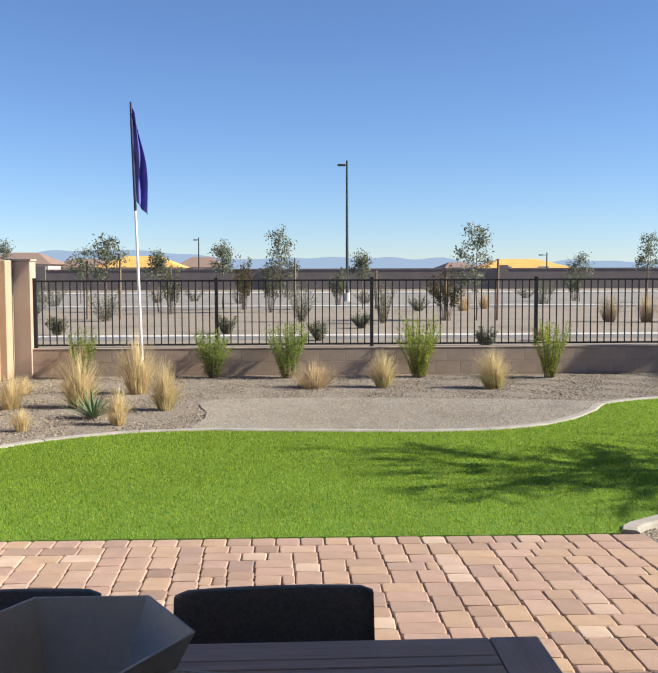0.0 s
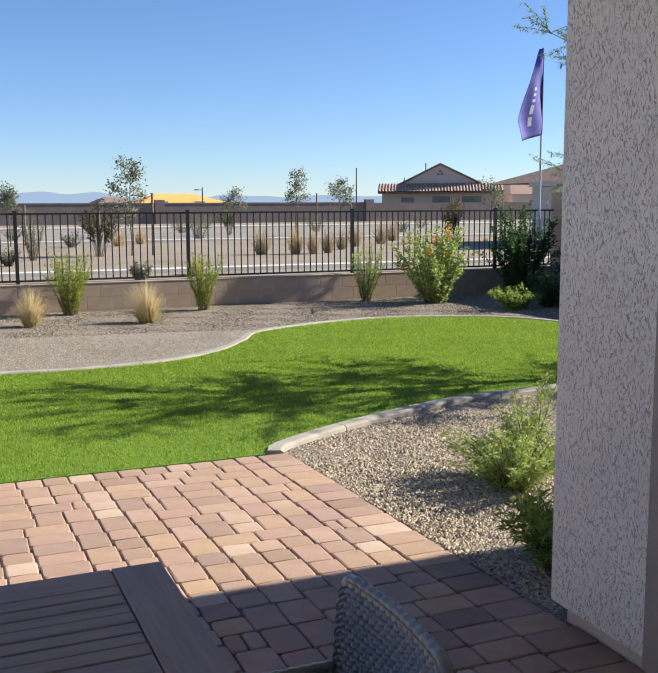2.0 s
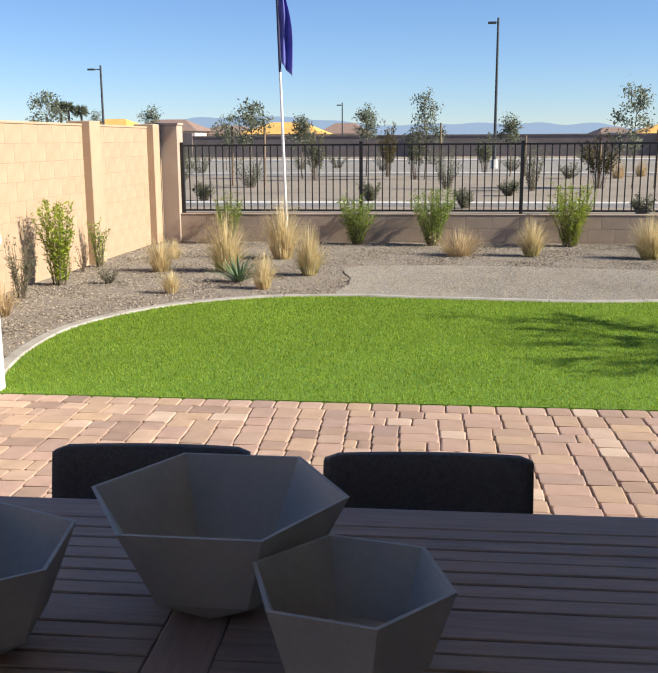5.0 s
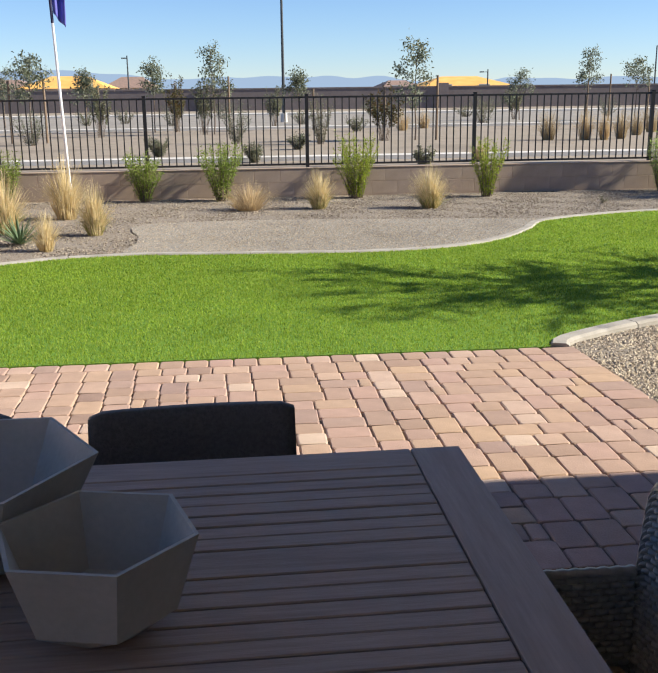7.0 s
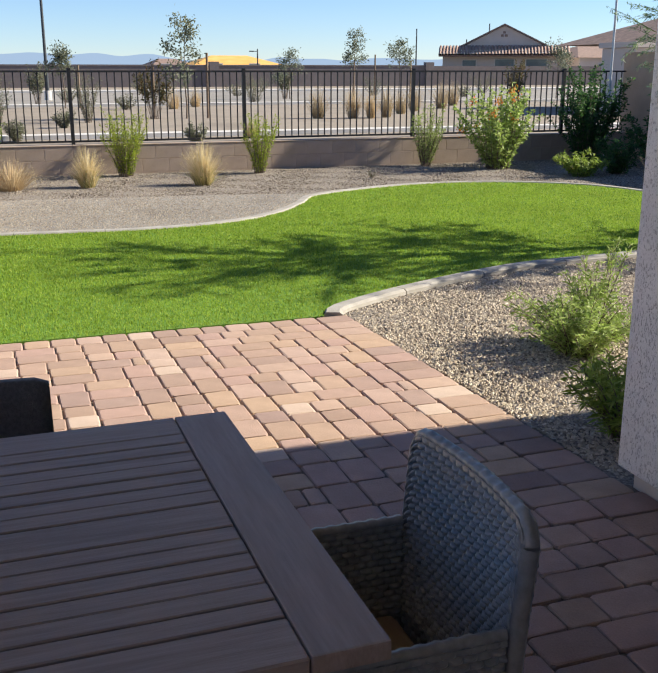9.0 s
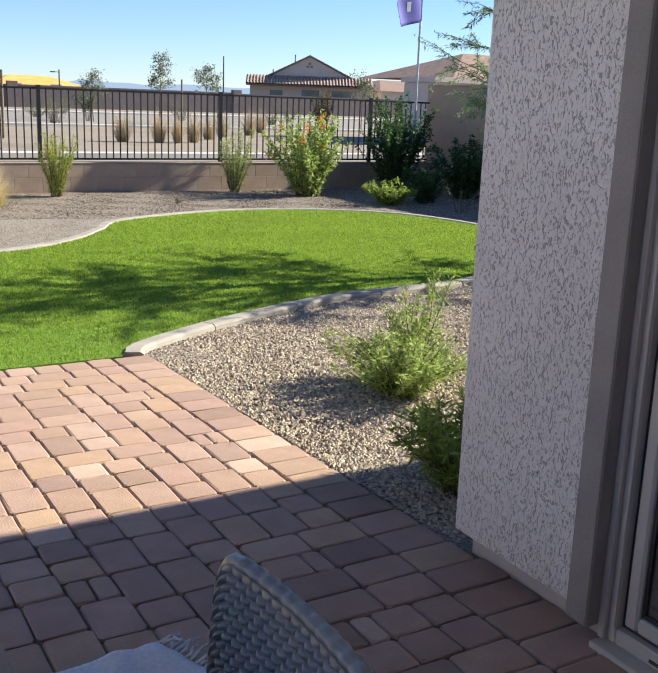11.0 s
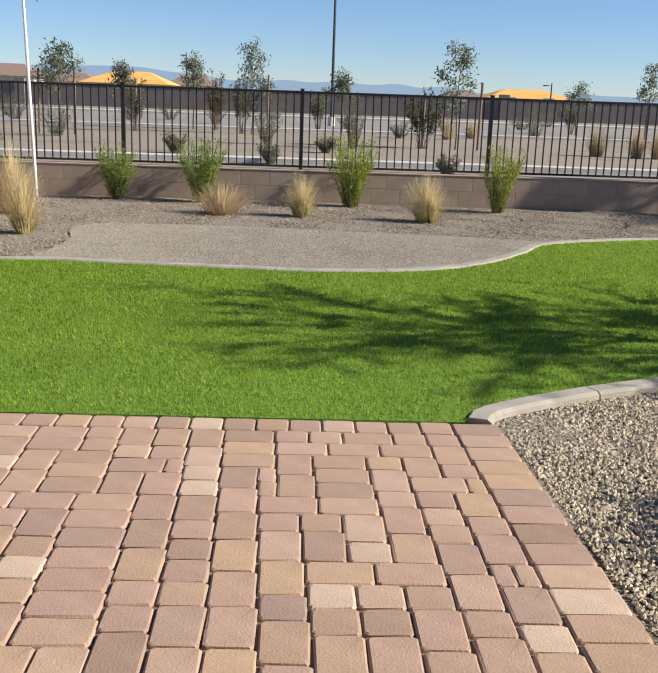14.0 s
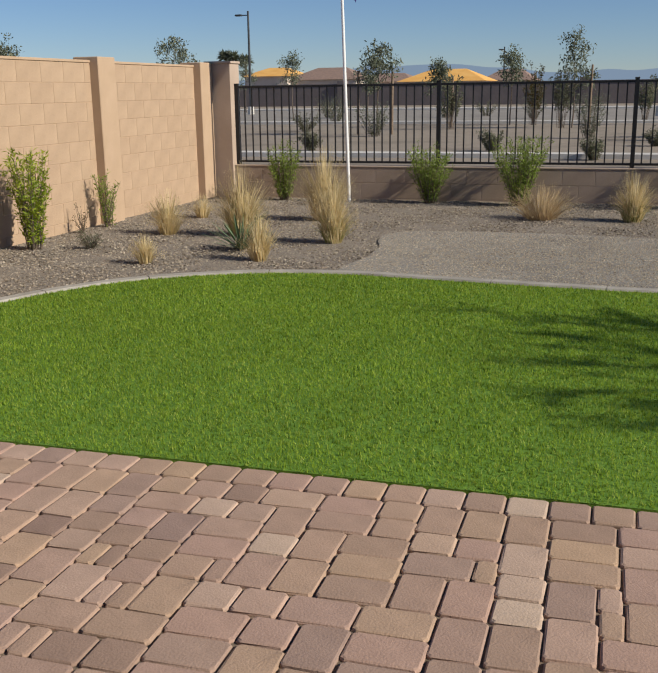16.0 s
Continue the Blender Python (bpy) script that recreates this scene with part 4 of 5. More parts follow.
def shrub(name, x, y, h, w, label, leaves, stems=26, per=60, leaf=(0.05, 0.008), spread=0.5, seed=1, upright=0.6, bare=0.03, blooms=0, category="shrub", lopsided=0.0, group=""):
    """Many thin stems fanning from the base, each set with small leaves."""
    r = np.random.default_rng(seed)
    z0 = float(bed_height(x, y)) if y < 9.3 else -0.08
    root = tagged(new(name), label, category, group)
    root.location = (x, y, z0)
    tubes, at, way = [], [], []
    ends = []
    for k in range(stems):
        a = r.uniform(0, 2 * np.pi)
        out = w / 2 * np.sqrt(r.uniform(0.02, 1)) * (1 + lopsided * np.cos(a))
        hh = h * r.uniform(0.55, 1.0) * (1 - 0.35 * (out / (w / 2)) ** 2 * (1 - upright))
        p0 = np.array([np.cos(a), np.sin(a), 0]) * w * 0.13 * r.uniform(0.1, 1)
        p2 = np.array([np.cos(a) * out, np.sin(a) * out, hh])
        p1 = p0 + (p2 - p0) * np.array([0.35 * spread * 2, 0.35 * spread * 2, 0.55])
        pts = [tuple((1 - t) ** 2 * p0 + 2 * t * (1 - t) * p1 + t * t * p2 + r.normal(0, 0.006, 3) * (t > 0)) for t in np.linspace(0, 1, 6)]
        tubes.append(tube(pts, [0.005, 0.0045, 0.004, 0.003, 0.0022, 0.0012], 4))
        t = r.uniform(bare, 1.0, per) ** 0.85
        q = (1 - t)[:, None] ** 2 * p0 + (2 * t * (1 - t))[:, None] * p1 + (t * t)[:, None] * p2
        tangent = (p2 - p0) / (np.linalg.norm(p2 - p0) + 1e-9)
        outward = np.stack([r.normal(0, 1, per), r.normal(0, 1, per), r.normal(0.1, 0.5, per)], -1)
        outward /= np.linalg.norm(outward, axis=1, keepdims=True)
        at.append(q + r.normal(0, 0.012, (per, 3)))
        way.append(tangent * 0.75 * upright + outward * 0.75)
        ends.append(p2)
    V, F = merged(tubes)
    part_np("stem_spray", V, F, M_BARK, root, "thin brown stems")
    V, F = leaf_cloud(np.concatenate(at), np.concatenate(way), leaf[0], leaf[1], r, 0.25)
    V[:, 2] = np.maximum(V[:, 2], 0.004)
    tagged(part_np("foliage", V, F, leaves, root), kind="stuff")
    if blooms:
        pick = r.choice(len(ends), blooms)
        c = np.concatenate([np.array(ends[i]) * np.array([0.95, 0.95, 0.9]) + r.normal(0, 0.035, (40, 3)) for i in pick])
        V, F = leaf_cloud(c, r.normal(0, 1, (len(c), 3)), 0.035, 0.022, r, 0.3)
        tagged(part_np("blossom", V, F, M_BLOOM, root, "orange flower clusters"), kind="stuff")
    return root


def grass_clump(x, y, h, w, label, blades=M_STRAW, low=None, count=420, seed=1, seeds=True, name="ornamental_grass", group="ornamental grasses", fan=0.5, thick=0.0035):
    """A tuft of arching blades with pale seed heads at the tips."""
    r = np.random.default_rng(seed)
    z0 = float(bed_height(x, y)) if y < 9.3 else -0.08
    root = tagged(new(name), label, "grass", group)
    root.location = (x, y, z0)

    def tuft(n, hh, ww, th):
        a, q = r.uniform(0, 2 * np.pi, n), np.sqrt(r.uniform(0, 1, n))
        base = np.stack([np.cos(a) * q * ww * 0.18, np.sin(a) * q * ww * 0.18, np.zeros(n)], -1)
        L = hh * r.uniform(0.5, 1.08, n) * (1 - 0.5 * q * q)
        a2 = a + r.normal(0, 0.5, n)
        reach = ww * 0.48 * q * r.uniform(0.5, 1.15, n)
        tip = base + np.stack([np.cos(a2) * reach, np.sin(a2) * reach, L], -1)
        mid = base + np.stack([np.cos(a2) * reach * (1 - fan) * 0.6, np.sin(a2) * reach * (1 - fan) * 0.6, L * 0.6], -1)
        s = np.stack([-np.sin(a2 + 0.8), np.cos(a2 + 0.8), np.zeros(n)], -1) * th
        V = np.stack([base - s, base + s, mid + s * 0.8, mid - s * 0.8, tip + s * 0.25, tip - s * 0.25], 1).reshape(-1, 3)
        i = 6 * np.arange(n)[:, None]
        F = np.concatenate([i + [0, 1, 2, 3], i + [3, 2, 4, 5]], 1).reshape(-1, 4)
        return V, F, tip

    V, F, tips = tuft(count, h, w, thick)
    tagged(part_np("blades", V, F, blades, root), kind="stuff")
    if low is not None:
        V, F, _ = tuft(count // 2, h * 0.55, w * 0.95, thick)
        tagged(part_np("lower_blades", V, F, low, root, "greener lower blades"), kind="stuff")
    if seeds:
        t = tips[r.random(len(tips)) < 0.45]
        at = np.repeat(t, 6, 0) - np.array([0, 0, 1]) * r.uniform(0, 0.10 * h / 0.5, (6 * len(t), 1)) + r.normal(0, 0.008, (6 * len(t), 3))
        V, F = leaf_cloud(at, np.tile([0.0, 0.0, 1.0], (len(at), 1)), 0.02, 0.005, r, 0.6)
        tagged(part_np("seed_heads", V, F, M_SEED, root, "pale feathery seed heads"), kind="stuff")
    return root


def spiky_rosette(x, y, h, label, count=46, seed=3):
    r = np.random.default_rng(seed)
    root = tagged(new("yucca"), label, "yucca")
    root.location = (x, y, float(bed_height(x, y)))
    for k in range(count):
        a = k * 2.39996
        q = (k / count) ** 0.6
        up = 1.25 - 0.95 * q
        d = np.array([np.cos(a) * np.cos(up), np.sin(a) * np.cos(up), np.sin(up)])
        s = np.array([-np.sin(a), np.cos(a), 0]) * 0.011
        n = np.cross(d, s / 0.011) * 0.004
        L = h * r.uniform(0.8, 1.1)
        p0, p1, p2 = d * 0.02, d * L * 0.5, d * L + np.array([0, 0, -0.02 * q])
        V = [p0 - s * 0.8, p0 + n, p0 + s * 0.8, p1 - s, p1 + n, p1 + s, p2]
        F = [(0, 1, 4, 3), (1, 2, 5, 4), (3, 4, 6, 6), (4, 5, 6, 6)]
        bm = bmesh.new()
        vs = [bm.verts.new(v) for v in V]
        for f in F:
            bm.faces.new([vs[i] for i in dict.fromkeys(f)])
        part("leaf", bm, M_LEAF_SPIKY, root)
    return root


FENCE_SHRUBS = "upright shrubs along the low wall"
shrub("shrub", -5.14, 8.95, 0.80, 0.56, "upright yellow-green shrub against the low wall", M_LEAF, 43, 62, (0.055, 0.011), 0.6, 11, 0.75, group=FENCE_SHRUBS)
shrub("shrub", -3.17, 8.93, 0.78, 0.62, "rounded fresh green shrub against the low wall", M_LEAF, 52, 70, (0.055, 0.011), 0.6, 12, 0.75, group=FENCE_SHRUBS)
shrub("shrub", -2.05, 8.85, 0.90, 0.74, "dense green shrub against the low wall", M_LEAF, 63, 74, (0.055, 0.011), 0.6, 13, 0.75, group=FENCE_SHRUBS)
shrub("shrub", -0.06, 8.86, 1.02, 0.80, "tall loose yellow-green shrub against the low wall", M_LEAF_YELLOW, 63, 72, (0.055, 0.011), 0.6, 14, 0.75, group=FENCE_SHRUBS)
shrub("shrub", 1.89, 8.65, 0.92, 0.66, "bright yellow-green upright shrub near the wall", M_LEAF_YELLOW, 43, 70, (0.055, 0.011), 0.6, 15, 0.75, group=FENCE_SHRUBS)
shrub("shrub", 4.72, 8.87, 1.02, 0.74, "airy light green shrub against the low wall", M_LEAF_WILLOW, 49, 60, (0.055, 0.011), 0.6, 16, 0.75, group=FENCE_SHRUBS)
shrub("flowering_shrub", 5.58, 8.1, 1.42, 1.45, "large leafy green shrub with orange flowers", M_LEAF_WILLOW, 60, 95, (0.075, 0.03), 0.5, 17, 0.35, blooms=9)
shrub("dark_shrub", 7.35, 8.35, 1.75, 1.35, "big dark green shrub in the fence corner", M_LEAF_DARK, 75, 110, (0.07, 0.03), 0.5, 18, 0.35)
shrub("dark_shrub", 7.95, 7.2, 1.05, 1.35, "dark green shrub against the shaded side wall", M_LEAF_DARK, 60, 100, (0.07, 0.03), 0.5, 19, 0.3)
shrub("low_shrub", 6.12, 6.6, 0.38, 0.95, "low green shrub at the lawn corner", M_LEAF, 40, 60, (0.06, 0.025), 0.5, 20, 0.3)
shrub("dark_shrub", 6.85, 6.75, 0.6, 0.9, "low dark shrub in the shaded corner", M_LEAF_DARK, 40, 70, (0.06, 0.025), 0.5, 26, 0.3)
shrub("twig_plant", 6.5, 5.42, 0.42, 0.75, "sparse bare-stemmed twig plant with few leaves", M_LEAF_SAGE, 14, 9, (0.03, 0.008), 0.5, 21, 0.4)
shrub("seedling", 3.23, 7.45, 0.12, 0.14, "tiny grey-green seedling in gravel", M_LEAF_SAGE, 8, 12, (0.03, 0.008), 0.5, 22, 0.5, category="plant")
shrub("shrub", 1.06, -1.10, 0.36, 0.86, "bright willow-leaved green shrub in gravel", M_LEAF_WILLOW, 72, 88, (0.042, 0.0095), 0.5, 23, 0.4, group="willow-leaved shrubs beside the patio")
shrub("shrub", 1.26, -0.92, 0.60, 0.40, "taller sprigs of a bright green willow-leaved shrub", M_LEAF_WILLOW, 10, 110, (0.04, 0.009), 0.3, 27, 0.9, bare=0.3, group="willow-leaved shrubs beside the patio")
shrub("shrub", 0.58, -2.20, 0.38, 0.60, "green willow-leaved shrub beside the house corner", M_LEAF, 46, 54, (0.06, 0.012), 0.5, 24, 0.45, group="willow-leaved shrubs beside the patio")
shrub("shrub", -5.98, 4.4, 0.95, 0.52, "upright yellow-green shrub before the tan wall", M_LEAF_YELLOW, 42, 72, (0.055, 0.014), 0.3, 31, 0.8)
shrub("shrub", -6.12, 5.98, 0.62, 0.32, "thin sparse shrub before the tan wall", M_LEAF, 18, 46, (0.045, 0.011), 0.3, 32, 0.85)
shrub("seedling", -6.15, 5.5, 0.32, 0.22, "small reddish stemmed seedling by the wall", M_LEAF_RUST, 10, 16, (0.035, 0.007), 0.4, 33, 0.8, category="plant")
shrub("seedling", -5.5, 4.56, 0.18, 0.26, "small low green plant in gravel", M_LEAF_SAGE, 22, 22, (0.04, 0.006), 0.5, 34, 0.5, category="plant")
shrub("shrub", -6.02, 3.5, 0.62, 0.42, "dull green shrub by the tan side wall", M_LEAF_SAGE, 24, 46, (0.045, 0.008), 0.3, 35, 0.8)
shrub("shrub", -6.04, 1.2, 0.5, 0.4, "small olive shrub by the tan side wall", M_LEAF_SAGE, 20, 40, (0.045, 0.008), 0.3, 37, 0.8)

grass_clump(-5.22, 5.6, 0.46, 0.46, "straw-coloured grass tuft by the tan wall", count=300, seed=41)
grass_clump(-5.45, 6.95, 0.28, 0.30, "small straw grass tuft near the wall", count=170, seed=42)
grass_clump(-4.44, 5.65, 0.72, 0.58, "tall straw-coloured bunch grass behind the yucca", low=M_STRAW_GREEN, count=480, seed=43)
grass_clump(-3.74, 4.3, 0.42, 0.34, "slim straw grass tuft beside the yucca", count=260, seed=44)
grass_clump(-3.41, 5.38, 0.62, 0.42, "upright golden bunch grass in gravel", low=M_STRAW_GREEN, count=420, seed=45)
grass_clump(-3.99, 7.0, 0.80, 0.62, "tall golden bunch grass round the flagpole foot", count=560, seed=46)
grass_clump(-4.62, 3.95, 0.27, 0.26, "small straw grass tuft in gravel", count=180, seed=47)
grass_clump(-1.68, 7.56, 0.42, 0.78, "sprawling rusty-tan grass before the wall", M_STRAW_RUST, None, 420, 48, fan=0.2)
grass_clump(-0.72, 7.55, 0.56, 0.48, "straw bunch grass greener at its base", low=M_STRAW_GREEN, count=420, seed=49)
grass_clump(0.76, 7.34, 0.60, 0.56, "full straw bunch grass greener at its base", low=M_STRAW_GREEN, count=520, seed=50)
grass_clump(-5.75, 2.55, 0.30, 0.34, "small tawny grass tuft near the wall", M_STRAW_RUST, None, 180, 51)
spiky_rosette(-4.1, 4.8, 0.40, "blue-green spiky yucca rosette in gravel")


def limb_tree(name, x, y, h, crown, label, leaves, seed, leaf=(0.13, 0.06), trunk_r=0.035, first=0.35, limbs=9, tufts=34, bark=None, clump=0.22, lean=0.0, z0=None, category="tree", group=""):
    """A young tree: tapered trunk, forking limbs and loose uneven clumps of leaves."""
    r = np.random.default_rng(seed)
    root = tagged(new(name), label, category, group)
    root.location = (x, y, -0.08 if z0 is None else z0)
    top = np.array([lean, r.normal(0, 0.1), h * 0.86])
    trunk_pts = [tuple(top * t + np.array([np.sin(t * 5 + seed) * 0.04 * h * 0.3, np.cos(t * 4 + seed) * 0.03 * h * 0.3, 0]) * (t > 0)) for t in np.linspace(0, 1, 8)]
    V, F = merged([tube(trunk_pts, list(np.linspace(trunk_r, trunk_r * 0.25, 8)), 7)])
    part_np("trunk", V, F, bark or M_BARK, root, smooth=True)
    pieces, centres = [], [np.array(trunk_pts[-1])]
    for k in range(limbs):
        t = first + (1 - first) * (k + 0.5) / limbs * 0.92
        p = np.array([np.interp(t, np.linspace(0, 1, 8), [q[i] for q in trunk_pts]) for i in range(3)])
        a = k * 2.4 + seed
        reach = crown * r.uniform(0.45, 1.0) * (0.55 + 0.45 * np.sin(np.pi * min(1, (t - first) / (1 - first) + 0.25)))
        q = p + np.array([np.cos(a) * reach, np.sin(a) * reach, reach * r.uniform(0.35, 1.1)])
        m = (p + q) / 2 + np.array([0, 0, -0.08 * reach])
        pieces.append(tube([tuple(p), tuple(m), tuple(q)], [trunk_r * 0.4, trunk_r * 0.28, trunk_r * 0.1], 5))
        centres += [q, m * 0.4 + q * 0.6 + r.normal(0, clump * 0.5, 3)]
    V, F = merged(pieces)
    part_np("branching", V, F, bark or M_BARK, root, smooth=True)
    c = np.array(centres)
    pick = r.integers(0, len(c), tufts)
    at = (c[pick][:, None] + r.normal(0, 1, (tufts, 1, 3)) * clump * 0.6 + r.normal(0, 1, (tufts, 26, 3)) * clump * 0.42).reshape(-1, 3)
    V, F = leaf_cloud(at, np.tile([0.0, 0.0, -0.25], (len(at), 1)), leaf[0], leaf[1], r, 0.8)
    tagged(part_np("crown", V, F, leaves, root), kind="stuff")
    return root


# feathery tree right of the lawn
def feathery_tree(x, y, h, label, seed=5):
    r = np.random.default_rng(seed)
    root = tagged(new("feathery_tree"), label, "tree")
    root.location = (x, y, float(bed_height(x, y)))
    trunk_pts = [(0, 0, 0), (0.05, 0.03, 0.5), (0.0, 0.10, 1.1), (0.1, 0.05, 1.8), (0.05, 0.1, 2.5), (0.1, 0.05, h * 0.8)]
    part_np("trunk", *merged([tube(trunk_pts, [0.075, 0.065, 0.055, 0.045, 0.032, 0.012], 9)]), M_GREENBARK, root, smooth=True)
    tubes, at, way = [], [], []
    for k in range(44):
        t = 0.22 + 0.76 * (k + 0.5) / 44
        p = np.array([np.interp(t, np.linspace(0, 1, 6), [q[i] for q in trunk_pts]) for i in range(3)])
        a = k * 2.39996
        reach = (2.15 - 0.9 * t) * r.uniform(0.6, 1.1) * (0.75 if np.sin(a) < -0.2 else 1.0)
        tip = p + np.array([np.cos(a) * reach, np.sin(a) * reach, reach * r.uniform(0.15, 0.75)])
        m = (p + tip) / 2 + np.array([0, 0, 0.10 * reach])
        tubes.append(tube([tuple(p), tuple(m), tuple(tip)], [0.016, 0.010, 0.003], 5))
        for j in range(19):
            s = r.uniform(0.25, 1.0)
            b = (1 - s) ** 2 * p + 2 * s * (1 - s) * m + s * s * tip
            d = np.array([np.cos(a), np.sin(a), 0.35]) + r.normal(0, 0.65, 3)
            d /= np.linalg.norm(d)
            L = r.uniform(0.18, 0.5)
            e = b + d * L
            tubes.append(tube([tuple(b), tuple((b + e) / 2 + np.array([0, 0, 0.02])), tuple(e)], [0.004, 0.003, 0.001], 3))
            n = 64
            u = r.uniform(0.1, 1, n)[:, None]
            at.append(b + (e - b) * u + r.normal(0, 0.006, (n, 3)))
            way.append(np.tile(d * 0.5, (n, 1)) + r.normal(0, 0.6, (n, 3)))
    part_np("branching", *merged(tubes), M_GREENBARK, root, smooth=True)
    V, F = leaf_cloud(np.concatenate(at), np.concatenate(way), 0.050, 0.009, r, 0.2)
    tagged(part_np("crown", V, F, M_LEAF_FEATHER, root), kind="stuff")
    return root


feathery_tree(4.78, 1.08, 3.7, "feathery grey-green desert tree beside the lawn")


# ---- flags ----
def feather_flag(x, y, h, pole_mat, label, lean, limp, flag_len, turn, text, seed=1):
    """A thin pole with a sleeve and a nylon flag near its top."""
    root = tagged(new("flagpole"), label, "flag")
    root.matrix_basis = pose(x, y, float(bed_height(x, y)), 0, lean, 0)
    part_np("pole", *merged([tube([(0, 0, 0), (0, 0, 1.2), (0, 0, h - flag_len)], [0.022, 0.021, 0.019], 10)]), pole_mat, root, smooth=True)
    part_np("sleeve", *merged([tube([(0, 0, h - flag_len), (0, 0, h - 0.3), (0, 0, h)], [0.021, 0.020, 0.015], 8)]), M_FLAG_SLEEVE, root, "dark flag sleeve", True)
    V, F = [], []
    nu, nv = 22, 30
    c, s = math.cos(radians(turn)), math.sin(radians(turn))
    spots = []
    for i in range(nu + 1):
        for j in range(nv + 1):
            u, v = i / nu, j / nv
            if limp:
                wide = 0.05 + 0.09 * math.sin(v * 2.6) + 0.05 * v
                out = wide * u
                fold = 0.05 * math.sin(u * 9 + v * 3) * (0.3 + u) + 0.02 * math.sin(v * 11)
                drop = 0.28 * u
                z = h - 0.02 - v * (flag_len - 0.15) - drop * (1 - 0.3 * v)
            else:
                wide = flag_len * 0.41 * min(1.0, 0.04 + 1.25 * v) * (1 - 0.12 * max(0, v - 0.8) / 0.2)
                out = wide * u
                fold = 0.05 * math.sin(u * 4.0 + v * 2) * u + 0.015 * math.sin(v * 9 + u * 5)
                z = h - 0.02 - v * flag_len - 0.12 * u * v
            V.append((0.02 * c + out * c - fold * s, 0.02 * s + out * s + fold * c, z))
    for i in range(nu):
        for j in range(nv):
            a = i * (nv + 1) + j
            F.append((a, a + 1, a + nv + 2, a + nv + 1))
    cloth = part_np("flag_cloth", V, F, M_FLAG, root, "violet nylon flag", True)
    cloth.modifiers.new("thickness", "SOLIDIFY").thickness = 0.003
    if text:
        # the maker's lettering as plain white bars running up the cloth
        for k, (v0, v1) in enumerate(((0.42, 0.47), (0.49, 0.545), (0.56, 0.61), (0.63, 0.685), (0.70, 0.75), (0.77, 0.825), (0.84, 0.88))):
            bars = []
            for side in (1, -1):
                q = []
                for u, v in ((0.45, v0), (0.45, v1), (0.60, v1), (0.60, v0)):
                    p = np.array(V[round(u * nu) * (nv + 1) + round(v * nv)], float)
                    q.append(tuple(p + np.array([-s, c, 0]) * 0.006 * side))
                bars.append((q, [(0, 1, 2, 3)]))
            part_np("lettering_bar", *merged(bars), M_FLAG_TEXT, root, "white printed bar")
    return root


feather_flag(-4.23, 8.85, 4.12, M_POLE, "white flagpole with a limp violet flag", -1.6, True, 1.6, 20, False)
feather_flag(7.97, 8.70, 4.23, M_POLE_GREY, "grey flagpole with a spread violet flag", 0, False, 1.45, 200, True)


# ---- beyond the fence ----
def strip(name, y0, y1, z0, z1, material, label, category, x0=-400, x1=400):
    ob = part(name, box_bm(x0, x1, y0, y1, z0, z1), material)
    return tagged(ob, label, category, kind="structure")


strip("kerb_near", 17.3, 17.85, -0.1, 0.02, M_WALKWAY, "pale concrete kerb across the dry field", "kerb")
strip("road", 38.2, 64.0, -0.1, -0.062, M_ROAD, "worn grey-tan road across the field", "road")
strip("kerb_road", 37.4, 38.15, -0.1, 0.03, M_WALKWAY, "pale road kerb on the near side", "kerb")
strip("pavement_far", 64.1, 66.6, -0.1, 0.06, M_WALKWAY, "pale pavement on the far side of the road", "pavement")

far_wall = tagged(part("wall_far", box_bm(-160, 40, 85, 85.25, -0.1, 1.80), M_FARWALL), "long grey-brown block wall beyond the road", "wall", kind="structure")
part("wall_coping", box_bm(-160, 40, 84.95, 85.3, 1.802, 1.92), M_FARWALL, far_wall)
for k in range(9):
    part("wall_pier", box_bm(39.3 - 22 * k, 40.2 - 22 * k, 84.8, 85.4, -0.1, 2.2), M_FARWALL, far_wall)
far_wall2 = tagged(part("wall_far_east", box_bm(40.21, 140, 85.6, 85.85, -0.1, 1.85), M_FARWALL), "grey-brown block wall below the houses", "wall", kind="structure")


def street_lamp(x, y, h, arm, label):
    root = tagged(new("street_lamp"), label, "street lamp", "street lamps")
    root.location = (x, y, -0.08)
    part_np("pole", *merged([tube([(0, 0, 0), (0, 0, h * 0.5), (0, 0, h)], [0.09, 0.075, 0.06], 8)]), M_DARKPOLE, root, smooth=True)
    part_np("base", *merged([tube([(0, 0, 0), (0, 0, 0.5)], [0.2, 0.18], 10)]), M_WALKWAY, root)
    if arm:
        part_np("arm", *box_arrays(min(0, arm), max(0, arm), -0.03, 0.03, h - 0.28, h - 0.22), M_DARKPOLE, root)
        part("lamp_head", box_bm(arm - 0.25, arm + 0.2, -0.14, 0.14, h - 0.30, h - 0.19, 0.03), M_DARKPOLE, root)
    return root


street_lamp(0.80, 47, 7.75, -0.28, "tall dark street lamp in the dry field")
street_lamp(-23.7, 55, 6.3, -0.6, "dark street lamp beyond the side wall")
street_lamp(-12.0, 91, 5.2, -0.3, "distant thin street lamp behind the wall")
street_lamp(40.5, 90, 5.7, 0, "distant thin pole beside the house")
street_lamp(23.8, 92, 3.6, -0.6, "distant thin street lamp behind the wall")

